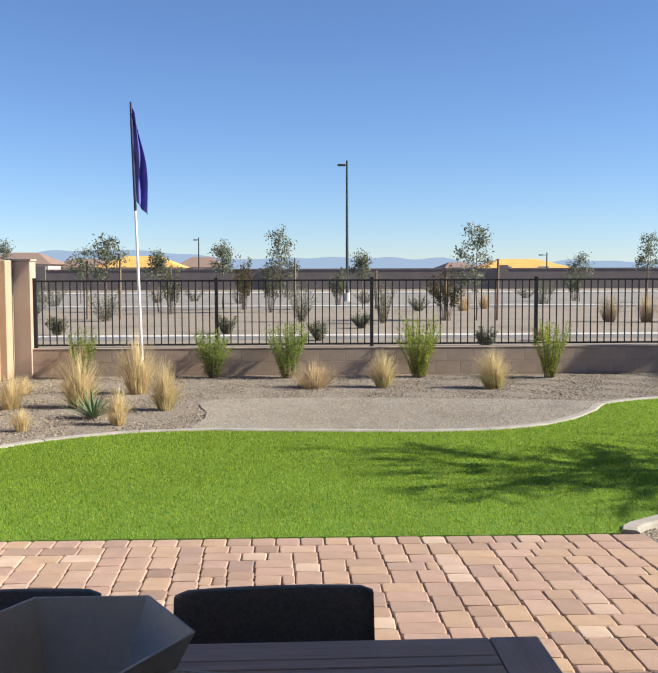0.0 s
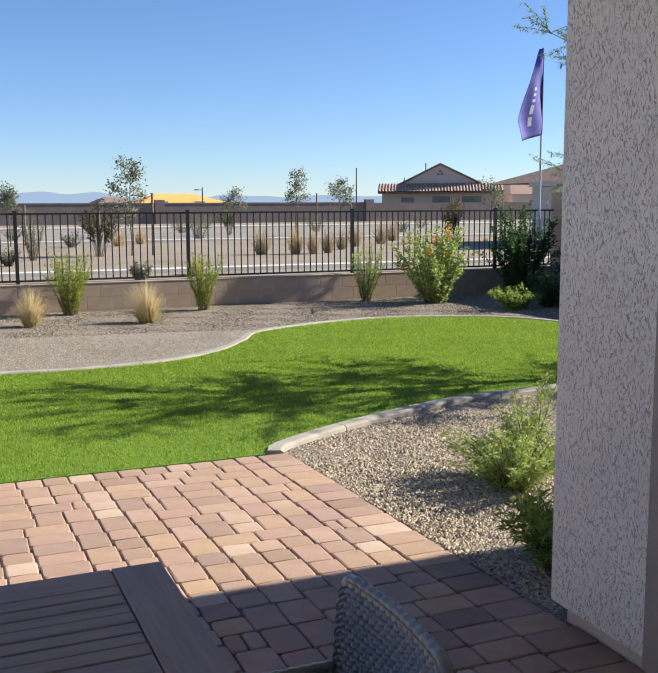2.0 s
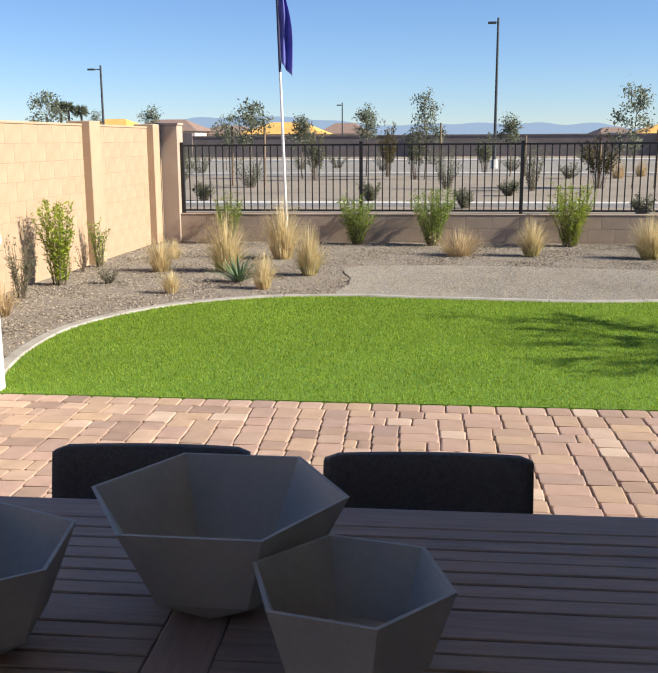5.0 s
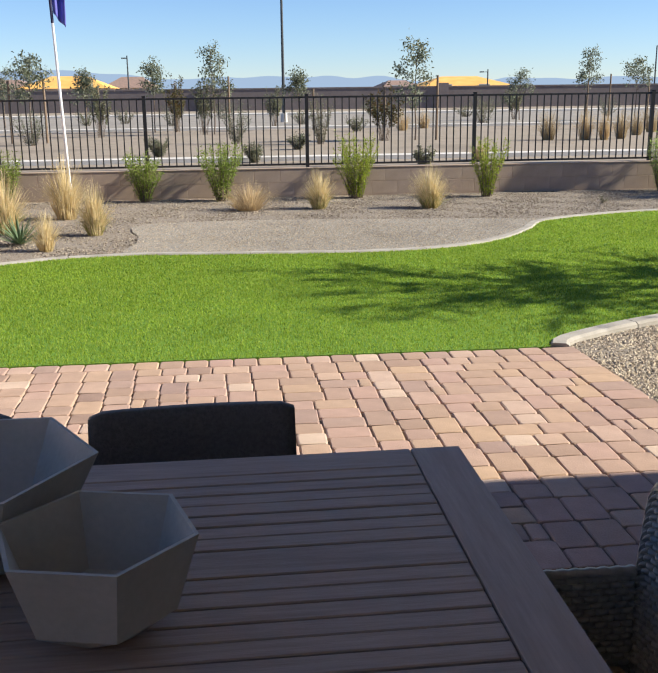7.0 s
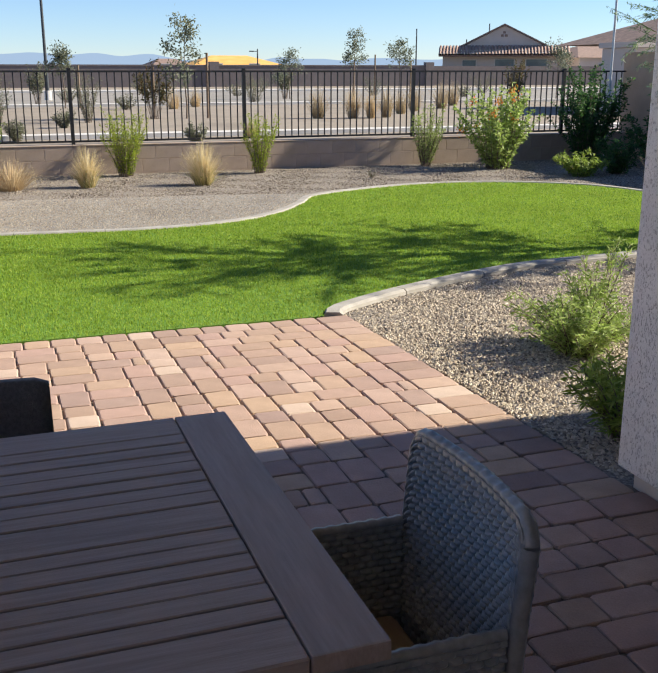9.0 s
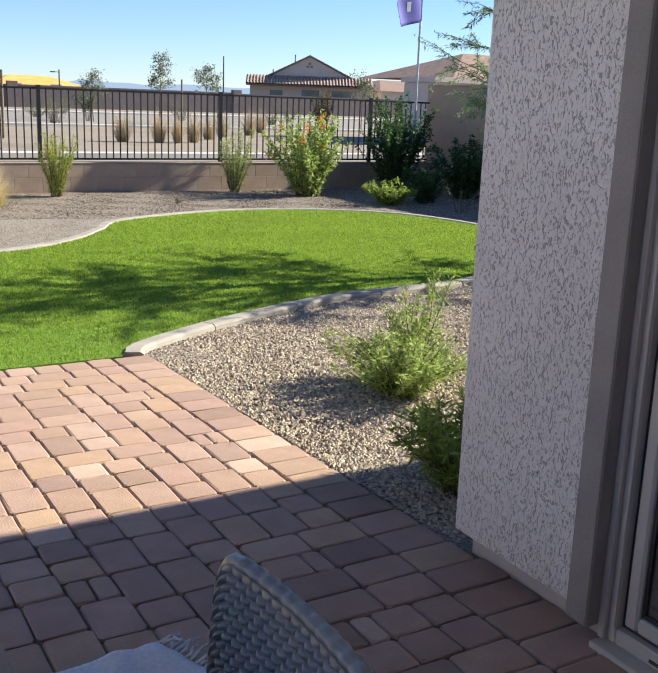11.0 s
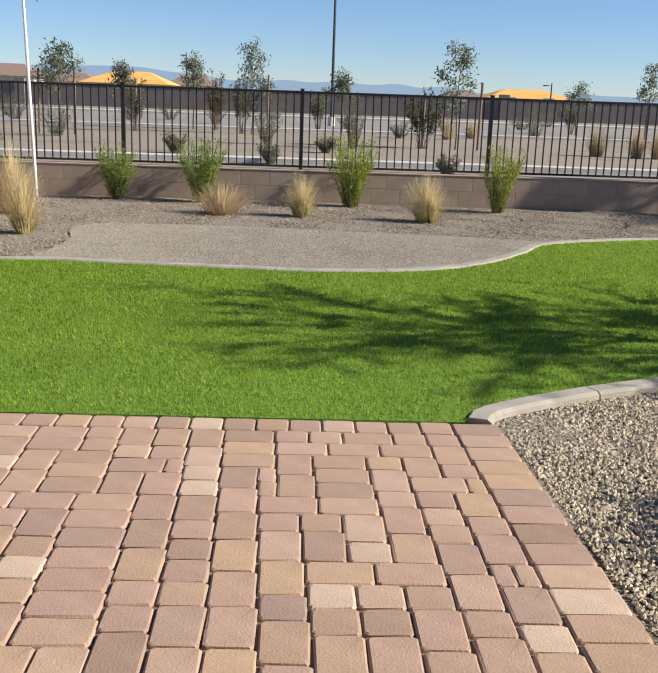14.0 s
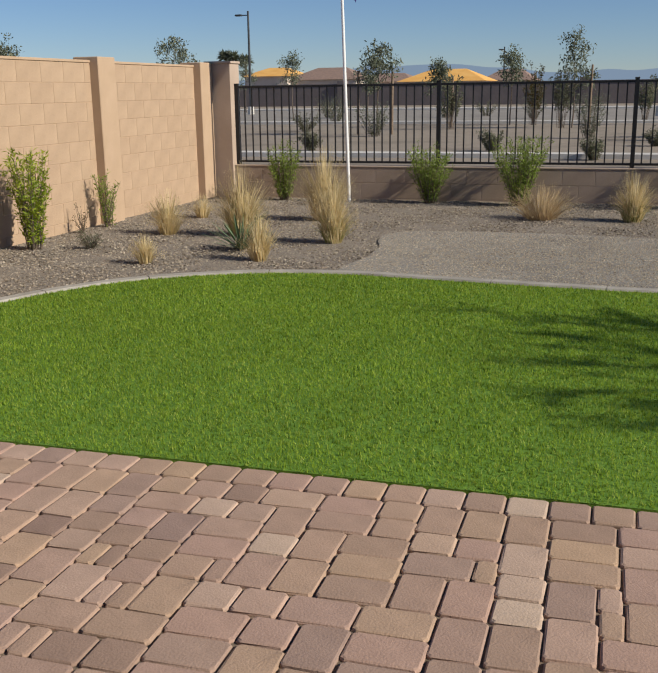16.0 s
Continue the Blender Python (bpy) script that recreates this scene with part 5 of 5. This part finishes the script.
TREES = "young staked trees in the field"
for i, (x, y, top, crown, first, mt) in enumerate((
        (-8.6, 28, 2.95, 0.62, 0.52, M_LEAF_OLIVE), (-7.7, 34, 2.5, 0.38, 0.6, M_LEAF_OLIVE), (-5.2, 36, 2.95, 0.34, 0.62, M_LEAF_OLIVE), (-2.65, 33, 3.5, 0.62, 0.42, M_LEAF_OLIVE),
        (0.9, 36, 2.5, 0.42, 0.5, M_LEAF_OLIVE), (4.05, 26, 3.15, 0.72, 0.38, M_LEAF_OLIVE), (13.2, 45, 2.5, 0.72, 0.45, M_LEAF_OLIVE), (15.0, 40, 3.75, 0.55, 0.5, M_LEAF_OLIVE),
        (18.3, 42, 3.05, 0.75, 0.5, M_LEAF_OLIVE), (26.5, 40, 3.2, 0.6, 0.4, M_LEAF_OLIVE), (-16.8, 30, 3.55, 0.95, 0.6, M_LEAF_OLIVE), (-24.0, 30, 3.6, 0.95, 0.5, M_LEAF_OLIVE),
        (-17.4, 45, 3.4, 0.5, 0.6, M_LEAF_OLIVE), (-26.0, 60, 3.8, 0.7, 0.5, M_LEAF_OLIVE), (-13.4, 45, 2.7, 0.6, 0.5, M_LEAF_OLIVE))):
    limb_tree("young_tree", x, y, top + 0.15, crown, "young staked tree with sparse olive-green leaves", mt, 60 + i, (0.12, 0.055), 0.03, first, 7, 46, clump=0.24, group=TREES)
for i, (x, y, top, w) in enumerate(((-4.3, 36, 2.4, 1.1), (-3.05, 33, 2.4, 1.3), (3.0, 26, 1.95, 1.4), (18.4, 30, 2.0, 1.2), (0.0, 40, 1.95, 1.1), (13.2, 46, 1.9, 1.2), (-6.9, 32, 2.1, 1.0))):
    shrub("bushy_tree", x, y, top, w, "bushy rust-tinged small tree in the field" if i in (0, 1, 2, 3) else "small pale green tree in the field", M_LEAF_RUST if i in (0, 2, 3) else M_LEAF_SAGE, 34, 55, (0.10, 0.04), 0.4, 90 + i, 0.6, 0.35, category="tree")
for i, (x, y, h) in enumerate(((-8.15, 28, 2.0), (-9.3, 28, 2.05), (-2.05, 33, 2.2), (4.75, 26, 2.05), (16.1, 40, 2.25), (15.0, 40, 1.9), (-4.3, 36, 1.9), (1.5, 36, 1.7), (18.9, 42, 2.0), (-7.2, 34, 1.9), (3.0, 26, 1.7), (27.2, 40, 1.9))):
    s = tagged(part_np("tree_stake", *merged([tube([(0, 0, 0), (0.02, 0, h)], [0.045, 0.04], 7)]), M_STAKE, None, smooth=True), "weathered round wooden stake beside a young tree", "stake", "tree stakes")
    s.location = (x, y, -0.08)

for i, (x, y, h, w, m) in enumerate(((-3.8, 19.7, 0.55, 0.75, 0), (-1.4, 17.0, 0.5, 0.62, 0), (-0.1, 21.9, 0.5, 0.75, 0), (2.1, 14.6, 0.5, 0.55, 0), (-8.4, 26.6, 0.95, 1.3, 1), (-1.8, 25.6, 1.15, 1.2, 1),
                                     (9.5, 38.4, 1.2, 1.4, 1), (3.1, 33.8, 0.7, 1.1, 0), (-9.5, 45.8, 0.9, 1.4, 0), (-7.8, 48.4, 0.9, 1.8, 0), (-5.0, 44, 0.9, 1.6, 1), (1.5, 43, 0.8, 1.3, 0), (6.5, 45, 0.9, 1.6, 1), (12.0, 52, 0.9, 1.8, 0),
                                     (-13, 38, 0.9, 1.5, 1), (-16, 47, 0.9, 1.8, 0), (20, 50, 1.0, 1.6, 1), (24, 46, 0.9, 1.5, 0), (30, 55, 1.2, 2.2, 1), (-11.8, 30, 0.8, 1.2, 0), (-2.6, 56, 1.0, 2.4, 1), (7.5, 60, 1.0, 2.2, 0), (16, 62, 1.0, 2.4, 1), (-20, 60, 1.1, 2.4, 1), (0.8, 24.5, 1.3, 0.9, 1), (-8.2, 19.5, 0.55, 0.6, 0))):
    shrub("desert_shrub", x, y, h * (1.0, 1.3)[m], w, "grey-green desert shrub on the dry field" if m == 0 else "brownish sage desert shrub on the field", (M_LEAF_SAGE, M_LEAF_OLIVE)[m] if i % 3 else M_LEAF_SAGE, 38, 46, (0.07, 0.02), 0.6, 120 + i, 0.45, group="desert shrubs in the field")
for i, (x, y, h, w, m) in enumerate(((8.1, 24.7, 1.05, 0.9, M_STRAW_DULL), (9.2, 24.4, 1.1, 0.8, M_STRAW_RUST), (9.75, 24.2, 0.95, 0.6, M_STRAW_RUST), (10.5, 24.7, 1.1, 0.75, M_STRAW_DULL), (13.4, 29, 1.1, 0.9, M_STRAW_DULL), (15.5, 31, 1.2, 1.0, M_STRAW_DULL), (5.0, 34, 0.9, 1.0, M_STRAW_RUST), (6.3, 36, 0.85, 0.9, M_STRAW_RUST), (3.8, 16.6, 0.4, 0.5, M_STRAW_RUST), (12.0, 27, 0.9, 0.8, M_STRAW_DULL), (17.5, 34, 1.1, 1.0, M_STRAW_DULL))):
    grass_clump(x, y, h, w, "tall tawny bunch grass on the dry field", m, None, 300, 160 + i, True, "field_grass", "tall grasses in the field", thick=0.005)


def hip_roof(name, x0, x1, y0, y1, z0, z1, inset, material, parent):
    bm = bmesh.new()
    yc = (y0 + y1) / 2
    v = [bm.verts.new(p) for p in ((x0, y0, z0), (x1, y0, z0), (x1, y1, z0), (x0, y1, z0), (x0 + inset, yc, z1), (x1 - inset, yc, z1))]
    for q in ((0, 1, 5, 4), (1, 2, 5), (2, 3, 4, 5), (3, 0, 4), (3, 2, 1, 0)):
        bm.faces.new([v[i] for i in q])
    return part(name, bm, material, parent)


def gable_house():
    """A stucco house with a front gable over a tiled porch, turned towards the field."""
    h = tagged(new("house"), "single-storey stucco house with gable and tiled porch roof", "house", "houses beyond the wall")
    h.matrix_basis = pose(53.6, 95.0, -0.08, 0, 0, -28)
    part("wall", box_bm(-6.9, 6.9, 0, 11, 0, 3.15), M_HOUSE, h)
    bm = bmesh.new()
    v = [bm.verts.new(p) for p in ((-4.9, 0.3, 4.0), (5.0, 0.3, 4.0), (0, 0.3, 6.42), (-4.9, 11, 4.0), (5.0, 11, 4.0), (0, 11, 6.42))]
    for q in ((0, 1, 2), (3, 5, 4), (0, 3, 4, 1)):
        bm.faces.new([v[i] for i in q])
    part("gable_wall", bm, M_HOUSE, h)
    bm = bmesh.new()
    for ax in (-5.4, 5.5):
        q = [bm.verts.new(p) for p in ((ax, 0.0, 3.82), (0, 0.0, 6.45), (0, 11.4, 6.45), (ax, 11.4, 3.82))]
        q2 = [bm.verts.new((p.co.x, p.co.y, p.co.z + 0.18)) for p in q]
        bm.faces.new(q), bm.faces.new(q2[::-1])
        for i in range(4):
            bm.faces.new([q[i], q[(i + 1) % 4], q2[(i + 1) % 4], q2[i]])
    part("roof", bm, M_ROOFFLAT, h)
    part("porch_roof", box_bm(-7.3, 7.3, -1.6, 0.28, 3.02, 3.16), M_ROOFFLAT, h)
    pieces = []
    for k in range(40):
        x = -7.15 + 14.3 * k / 39
        for row in range(3):
            ya, za = -1.7 + row * 0.62, 3.18 + row * 0.30
            pieces.append(tube([(x, ya, za), (x, ya + 0.68, za + 0.36)], [0.19, 0.16], 8))
    part_np("tile_course", *merged(pieces), M_ROOFTILE, h, "faded clay barrel tiles")
    for a, w, z0, z1 in ((-4.6, 1.5, 1.3, 2.6), (-0.9, 2.1, 1.3, 2.7), (2.6, 2.3, 1.3, 2.7)):
        win = part("window", box_bm(a - 0.1, a + w + 0.1, -0.06, 0.02, z0 - 0.1, z1 + 0.1), M_WALKWAY, h)
        part("pane", box_bm(a, a + w, -0.08, -0.065, z0, z1), M_PANE, win)
    for dx, dz in ((-0.22, 0), (0.22, 0), (0, 0.34)):
        part("gable_vent", box_bm(dx - 0.15, dx + 0.15, 0.24, 0.29, 5.2 + dz, 5.45 + dz), M_ROOFFLAT, h)
    for x, z in ((-1.7, 6.75), (-4.3, 5.0)):
        part_np("vent_pipe", *merged([tube([(x, 3, 4.2), (x, 3, z)], 0.07, 6)]), M_DARKPOLE, h)


gable_house()


def plain_house(x0, x1, y0, eave, ridge, roof, label, depth=12):
    h = tagged(new("house"), label, "house", "houses beyond the wall")
    part("wall", box_bm(x0 + 0.5, x1 - 0.5, y0, y0 + depth, -0.1, eave), M_HOUSE, h)
    hip_roof("roof", x0, x1, y0 - 0.5, y0 + depth + 0.5, eave, ridge, (x1 - x0) * 0.3, roof, h)
    for a in (0.2, 0.6):
        xa = x0 + (x1 - x0) * a
        w = part("window", box_bm(xa, xa + 1.5, y0 - 0.05, y0 + 0.02, 1.0, 2.3), M_WALKWAY, h)
        part("pane", box_bm(xa + 0.1, xa + 1.4, y0 - 0.07, y0 - 0.055, 1.1, 2.2), M_PANE, w)
    return h


plain_house(-29.0, -17.6, 120, 2.3, 3.9, M_UNDERLAY, "unfinished house with bright orange roof underlay")
plain_house(-20.5, -13.0, 135, 2.4, 4.0, M_ROOFFLAT, "low distant house with a brown roof")
plain_house(22.5, 35.0, 120, 2.0, 3.35, M_UNDERLAY, "unfinished house with orange roof underlay")
plain_house(18.5, 24.5, 128, 2.0, 3.0, M_ROOFFLAT, "low distant house with a brown roof")
plain_house(-58.5, -50.5, 140, 3.6, 5.0, M_UNDERLAY, "distant house with orange roof underlay")
plain_house(-52.0, -40.0, 142, 3.0, 4.9, M_ROOFFLAT, "distant house with a dark tiled roof")
plain_house(-43.0, -33.0, 150, 2.6, 4.0, M_ROOFFLAT, "distant house with a brown roof")
plain_house(64.5, 80.0, 97.0, 2.9, 4.4, M_ROOFFLAT, "stucco house with a low tiled roof", 14)
neighbour = tagged(new("house"), "tan neighbouring house with flat parapet and tiled roof", "house", "houses beyond the wall")
part("wall", box_bm(19.6, 31.0, 24.0, 26.0, -0.1, 2.2), M_HOUSE, neighbour)
part("parapet", box_bm(19.5, 31.1, 23.9, 26.1, 2.21, 2.40), M_HOUSE, neighbour)
hip_roof("roof", 20.6, 31.0, 24.3, 31.0, 2.41, 3.5, 3.0, M_ROOFFLAT, neighbour)


def palm(x, y, h, label, seed):
    r = np.random.default_rng(seed)
    root = tagged(new("palm_tree"), label, "palm", "distant palms")
    root.location = (x, y, -0.08)
    part_np("trunk", *merged([tube([(0, 0, 0), (0.1, 0, h * 0.5), (0, 0, h)], [0.28, 0.22, 0.18], 8)]), M_BARK, root, smooth=True)
    a = r.uniform(0, 2 * np.pi, 260)
    e = r.uniform(-0.7, 1.2, 260)
    d = np.stack([np.cos(a) * np.cos(e), np.sin(a) * np.cos(e), np.sin(e)], -1)
    V, F = leaf_cloud(np.array([0, 0, h]) + d * 0.2, d, 1.25, 0.22, r, 0.1)
    tagged(part_np("crown", V, F, M_LEAF_OLIVE, root), kind="stuff")


for i, (x, h) in enumerate(((-65.4, 7.2), (-64.0, 7.0), (-61.8, 6.4))):
    palm(x, 150, h, "distant fan palm behind the houses", 200 + i)


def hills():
    """A low ridge along the horizon, its haze put into a glowing surface."""
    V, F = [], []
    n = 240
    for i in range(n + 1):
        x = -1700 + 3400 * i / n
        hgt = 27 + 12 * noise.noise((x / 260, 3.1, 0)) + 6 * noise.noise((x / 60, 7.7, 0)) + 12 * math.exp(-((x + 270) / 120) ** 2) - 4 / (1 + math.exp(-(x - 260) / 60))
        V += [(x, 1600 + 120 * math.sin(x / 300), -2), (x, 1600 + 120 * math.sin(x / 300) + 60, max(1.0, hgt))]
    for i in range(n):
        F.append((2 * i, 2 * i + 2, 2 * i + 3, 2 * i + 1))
    return tagged(part_np("backdrop", V, F, M_HILLS), "blue-grey hills along the horizon, haze painted as glow", "hills", kind="structure")


hills()


# ---- masonry pieces ----
def block_piece(w, d, h, b):
    """A block face standing proud of the core, its edges chamfered, in local x (along), y (out, negative), z."""
    V = [(0, 0, 0), (w, 0, 0), (w, 0, h), (0, 0, h), (b, -d, b), (w - b, -d, b), (w - b, -d, h - b), (b, -d, h - b)]
    F = [(4, 5, 6, 7), (0, 1, 5, 4), (1, 2, 6, 5), (2, 3, 7, 6), (3, 0, 4, 7)]
    return V, F


BLOCK_W, BLOCK_H = 0.397, 0.1965
low_meshes = {}


def lay_blocks(parent, material, length, z_top, courses, place, turn, cache, d=0.004, height=BLOCK_H):
    """Courses of blocks in running bond down from z_top; place(s) gives a point along the wall."""
    for c in range(courses):
        z = z_top - (c + 1) * (height + 0.0035)
        s = -(BLOCK_W + 0.0035) / 2 * (c % 2)
        while s < length:
            a, b = max(s, 0), min(s + BLOCK_W, length)
            if b - a > 0.05:
                w = round(b - a, 3)
                if w not in cache:
                    cache[w] = mesh_np("block", *block_piece(w, d, height, 0.003), material)
                o = new("block", cache[w])
                o.parent = parent
                x, y = place(a)
                o.matrix_basis = pose(x, y, z, 0, 0, turn)
            s += BLOCK_W + 0.0035


lay_blocks(low_wall, M_LOWBLOCK, 14.7, 0.360, 3, lambda s: (-5.97 + s, WALL_Y + 0.006), 0, low_meshes)
west_meshes = {}
# the tan wall between its pilasters, and a stretch nearer the patio
for ya, yb in ((6.54, 8.78), (2.86, 6.18)):
    lay_blocks(west, M_BLOCK, yb - ya, 1.67, 9, lambda s, ya=ya: (LX - 0.007, ya + s), 90, west_meshes)


# ---- pavers ----
UX, UY = 0.0692, 0.0668


def paver_arrays(w, l, seed):
    """A tumbled paver: rounded corners and softened top edge, origin at its corner, top at z = 0."""
    r = random.Random(seed)
    g, cr, ch = 0.0023, 0.010, 0.008

    def ring(inset, z, cut):
        a, b, c, d = g + inset, w - g - inset, g + inset, l - g - inset
        return [(a + cut, c, z), (b - cut, c, z), (b, c + cut, z), (b, d - cut, z), (b - cut, d, z), (a + cut, d, z), (a, d - cut, z), (a, c + cut, z)]

    V = []
    for inset, z, cut in ((0, -0.03, cr), (0, -ch, cr), (0.0022, -0.0024, cr), (0.0070, 0.0, cr)):
        V += [(x + r.uniform(-0.0021, 0.0021), y + r.uniform(-0.0021, 0.0021), zz + (r.uniform(-0.0006, 0.0006) if zz > -0.02 else 0)) for x, y, zz in ring(inset, z, cut)]
    V.append((w / 2, l / 2, 0.0006))
    F = []
    for k in range(3):
        for i in range(8):
            j = (i + 1) % 8
            F.append((k * 8 + i, k * 8 + j, k * 8 + 8 + j, k * 8 + 8 + i))
    T = [(24 + i, 24 + (i + 1) % 8, 32, 32) for i in range(8)]
    return V, F, [(a, b, c) for a, b, c, _ in T]


def paver_tris(w, l, seed):
    V, F, T = paver_arrays(w, l, seed)
    tris = []
    for a, b, c, d in F:
        tris += [(a, b, c), (a, c, d)]
    return np.array(V, np.float32), np.array(tris + T, np.int32)


def edge_x(y):
    return 0.147 - 0.045 * y


def patio():
    root = tagged(part("patio", box_bm(-6.39, 0.0, -8.0, -0.001, -0.075, -0.0125), M_SAND), "sunlit tan and brown tumbled concrete paver patio", "patio", kind="structure")
    bm = bmesh.new()
    v = [bm.verts.new(p) for p in ((0.001, -0.001, -0.0126), (edge_x(0) - 0.004, -0.001, -0.0126), (edge_x(-2.6) - 0.004, -2.6, -0.0126), (WX + 0.054, -2.61, -0.0126), (WX + 0.054, -8.0, -0.0126), (0.001, -8.0, -0.0126))]
    bm.faces.new(v)
    part("sand_bed", bm, M_SAND, root)
    r = random.Random(4)
    laid = []
    nx, ny = 90, 117
    owner = [[False] * nx for _ in range(ny)]
    sizes = [((2, 2), 26), ((3, 2), 42), ((2, 3), 30), ((1, 2), 3)]
    # random ashlar: each piece fills the first free place of its course
    for row in range(ny):
        for col in range(nx):
            if owner[row][col]:
                continue
            free = 0
            while col + free < nx and not owner[row][col + free]:
                free += 1
            fit = [(q, n) for q, n in sizes if q[0] <= free and (free - q[0] != 1 or free == 2)]
            w, l = r.choices([q for q, n in fit], [n for q, n in fit])[0]
            for a in range(row, min(row + l, ny)):
                for b in range(col, col + w):
                    owner[a][b] = True
            mid = -0.143 - (row + l / 2) * UY
            right = edge_x(max(mid, -2.6)) - 0.2115
            laid.append((right - (col + w) * UX, -0.143 - (row + l) * UY, w * UX, l * UY))
    # soldier course along the lawn, then along the slanted gravel edge
    for k in range(46):
        laid.append((-0.062 - (k + 1) * 0.1395, -0.1395, 0.1395, 0.142))
    border = []
    y = 0.0
    while y > -7.9:
        left = edge_x(max(y - 0.07, -2.6)) - 0.21
        border.append((left, y - 0.1415, 0.21 if y > -2.6 else WX + 0.053 - left, 0.1415))
        y -= 0.1415
    laid += border
    cache, count = {}, 0
    rest_V, rest_F, off = [], [], 0
    for k, (x, y, w, l) in enumerate(laid):
        z = r.uniform(-0.0022, 0.0012)
        near = x > -2.35 and y > -2.0 and count < 300
        key = (round(w, 2), round(l, 2), k % 4)
        if key not in cache:
            cache[key] = (paver_tris(w, l, int(w * 1000) + int(l * 977) + k % 4), w, l, None)
        (V, F), cw, cl, me = cache[key]
        if near:
            if me is None:
                me = mesh_np("paver", V, F, M_PAVER)
                cache[key] = ((V, F), cw, cl, me)
            o = new("paver", me)
            o.parent, o.location = root, (x, y, z)
            o.scale = (w / cw, l / cl, 1)
            count += 1
        else:
            rest_V.append(V * np.array([w / cw, l / cl, 1]) + np.array([x, y, z]))
            rest_F.append(F + off)
            off += len(V)
    ob = part_np("pavers", np.concatenate(rest_V), np.concatenate(rest_F), M_PAVER_REST, root)
    tagged(ob, "further tumbled pavers of the patio", kind="stuff")


patio()
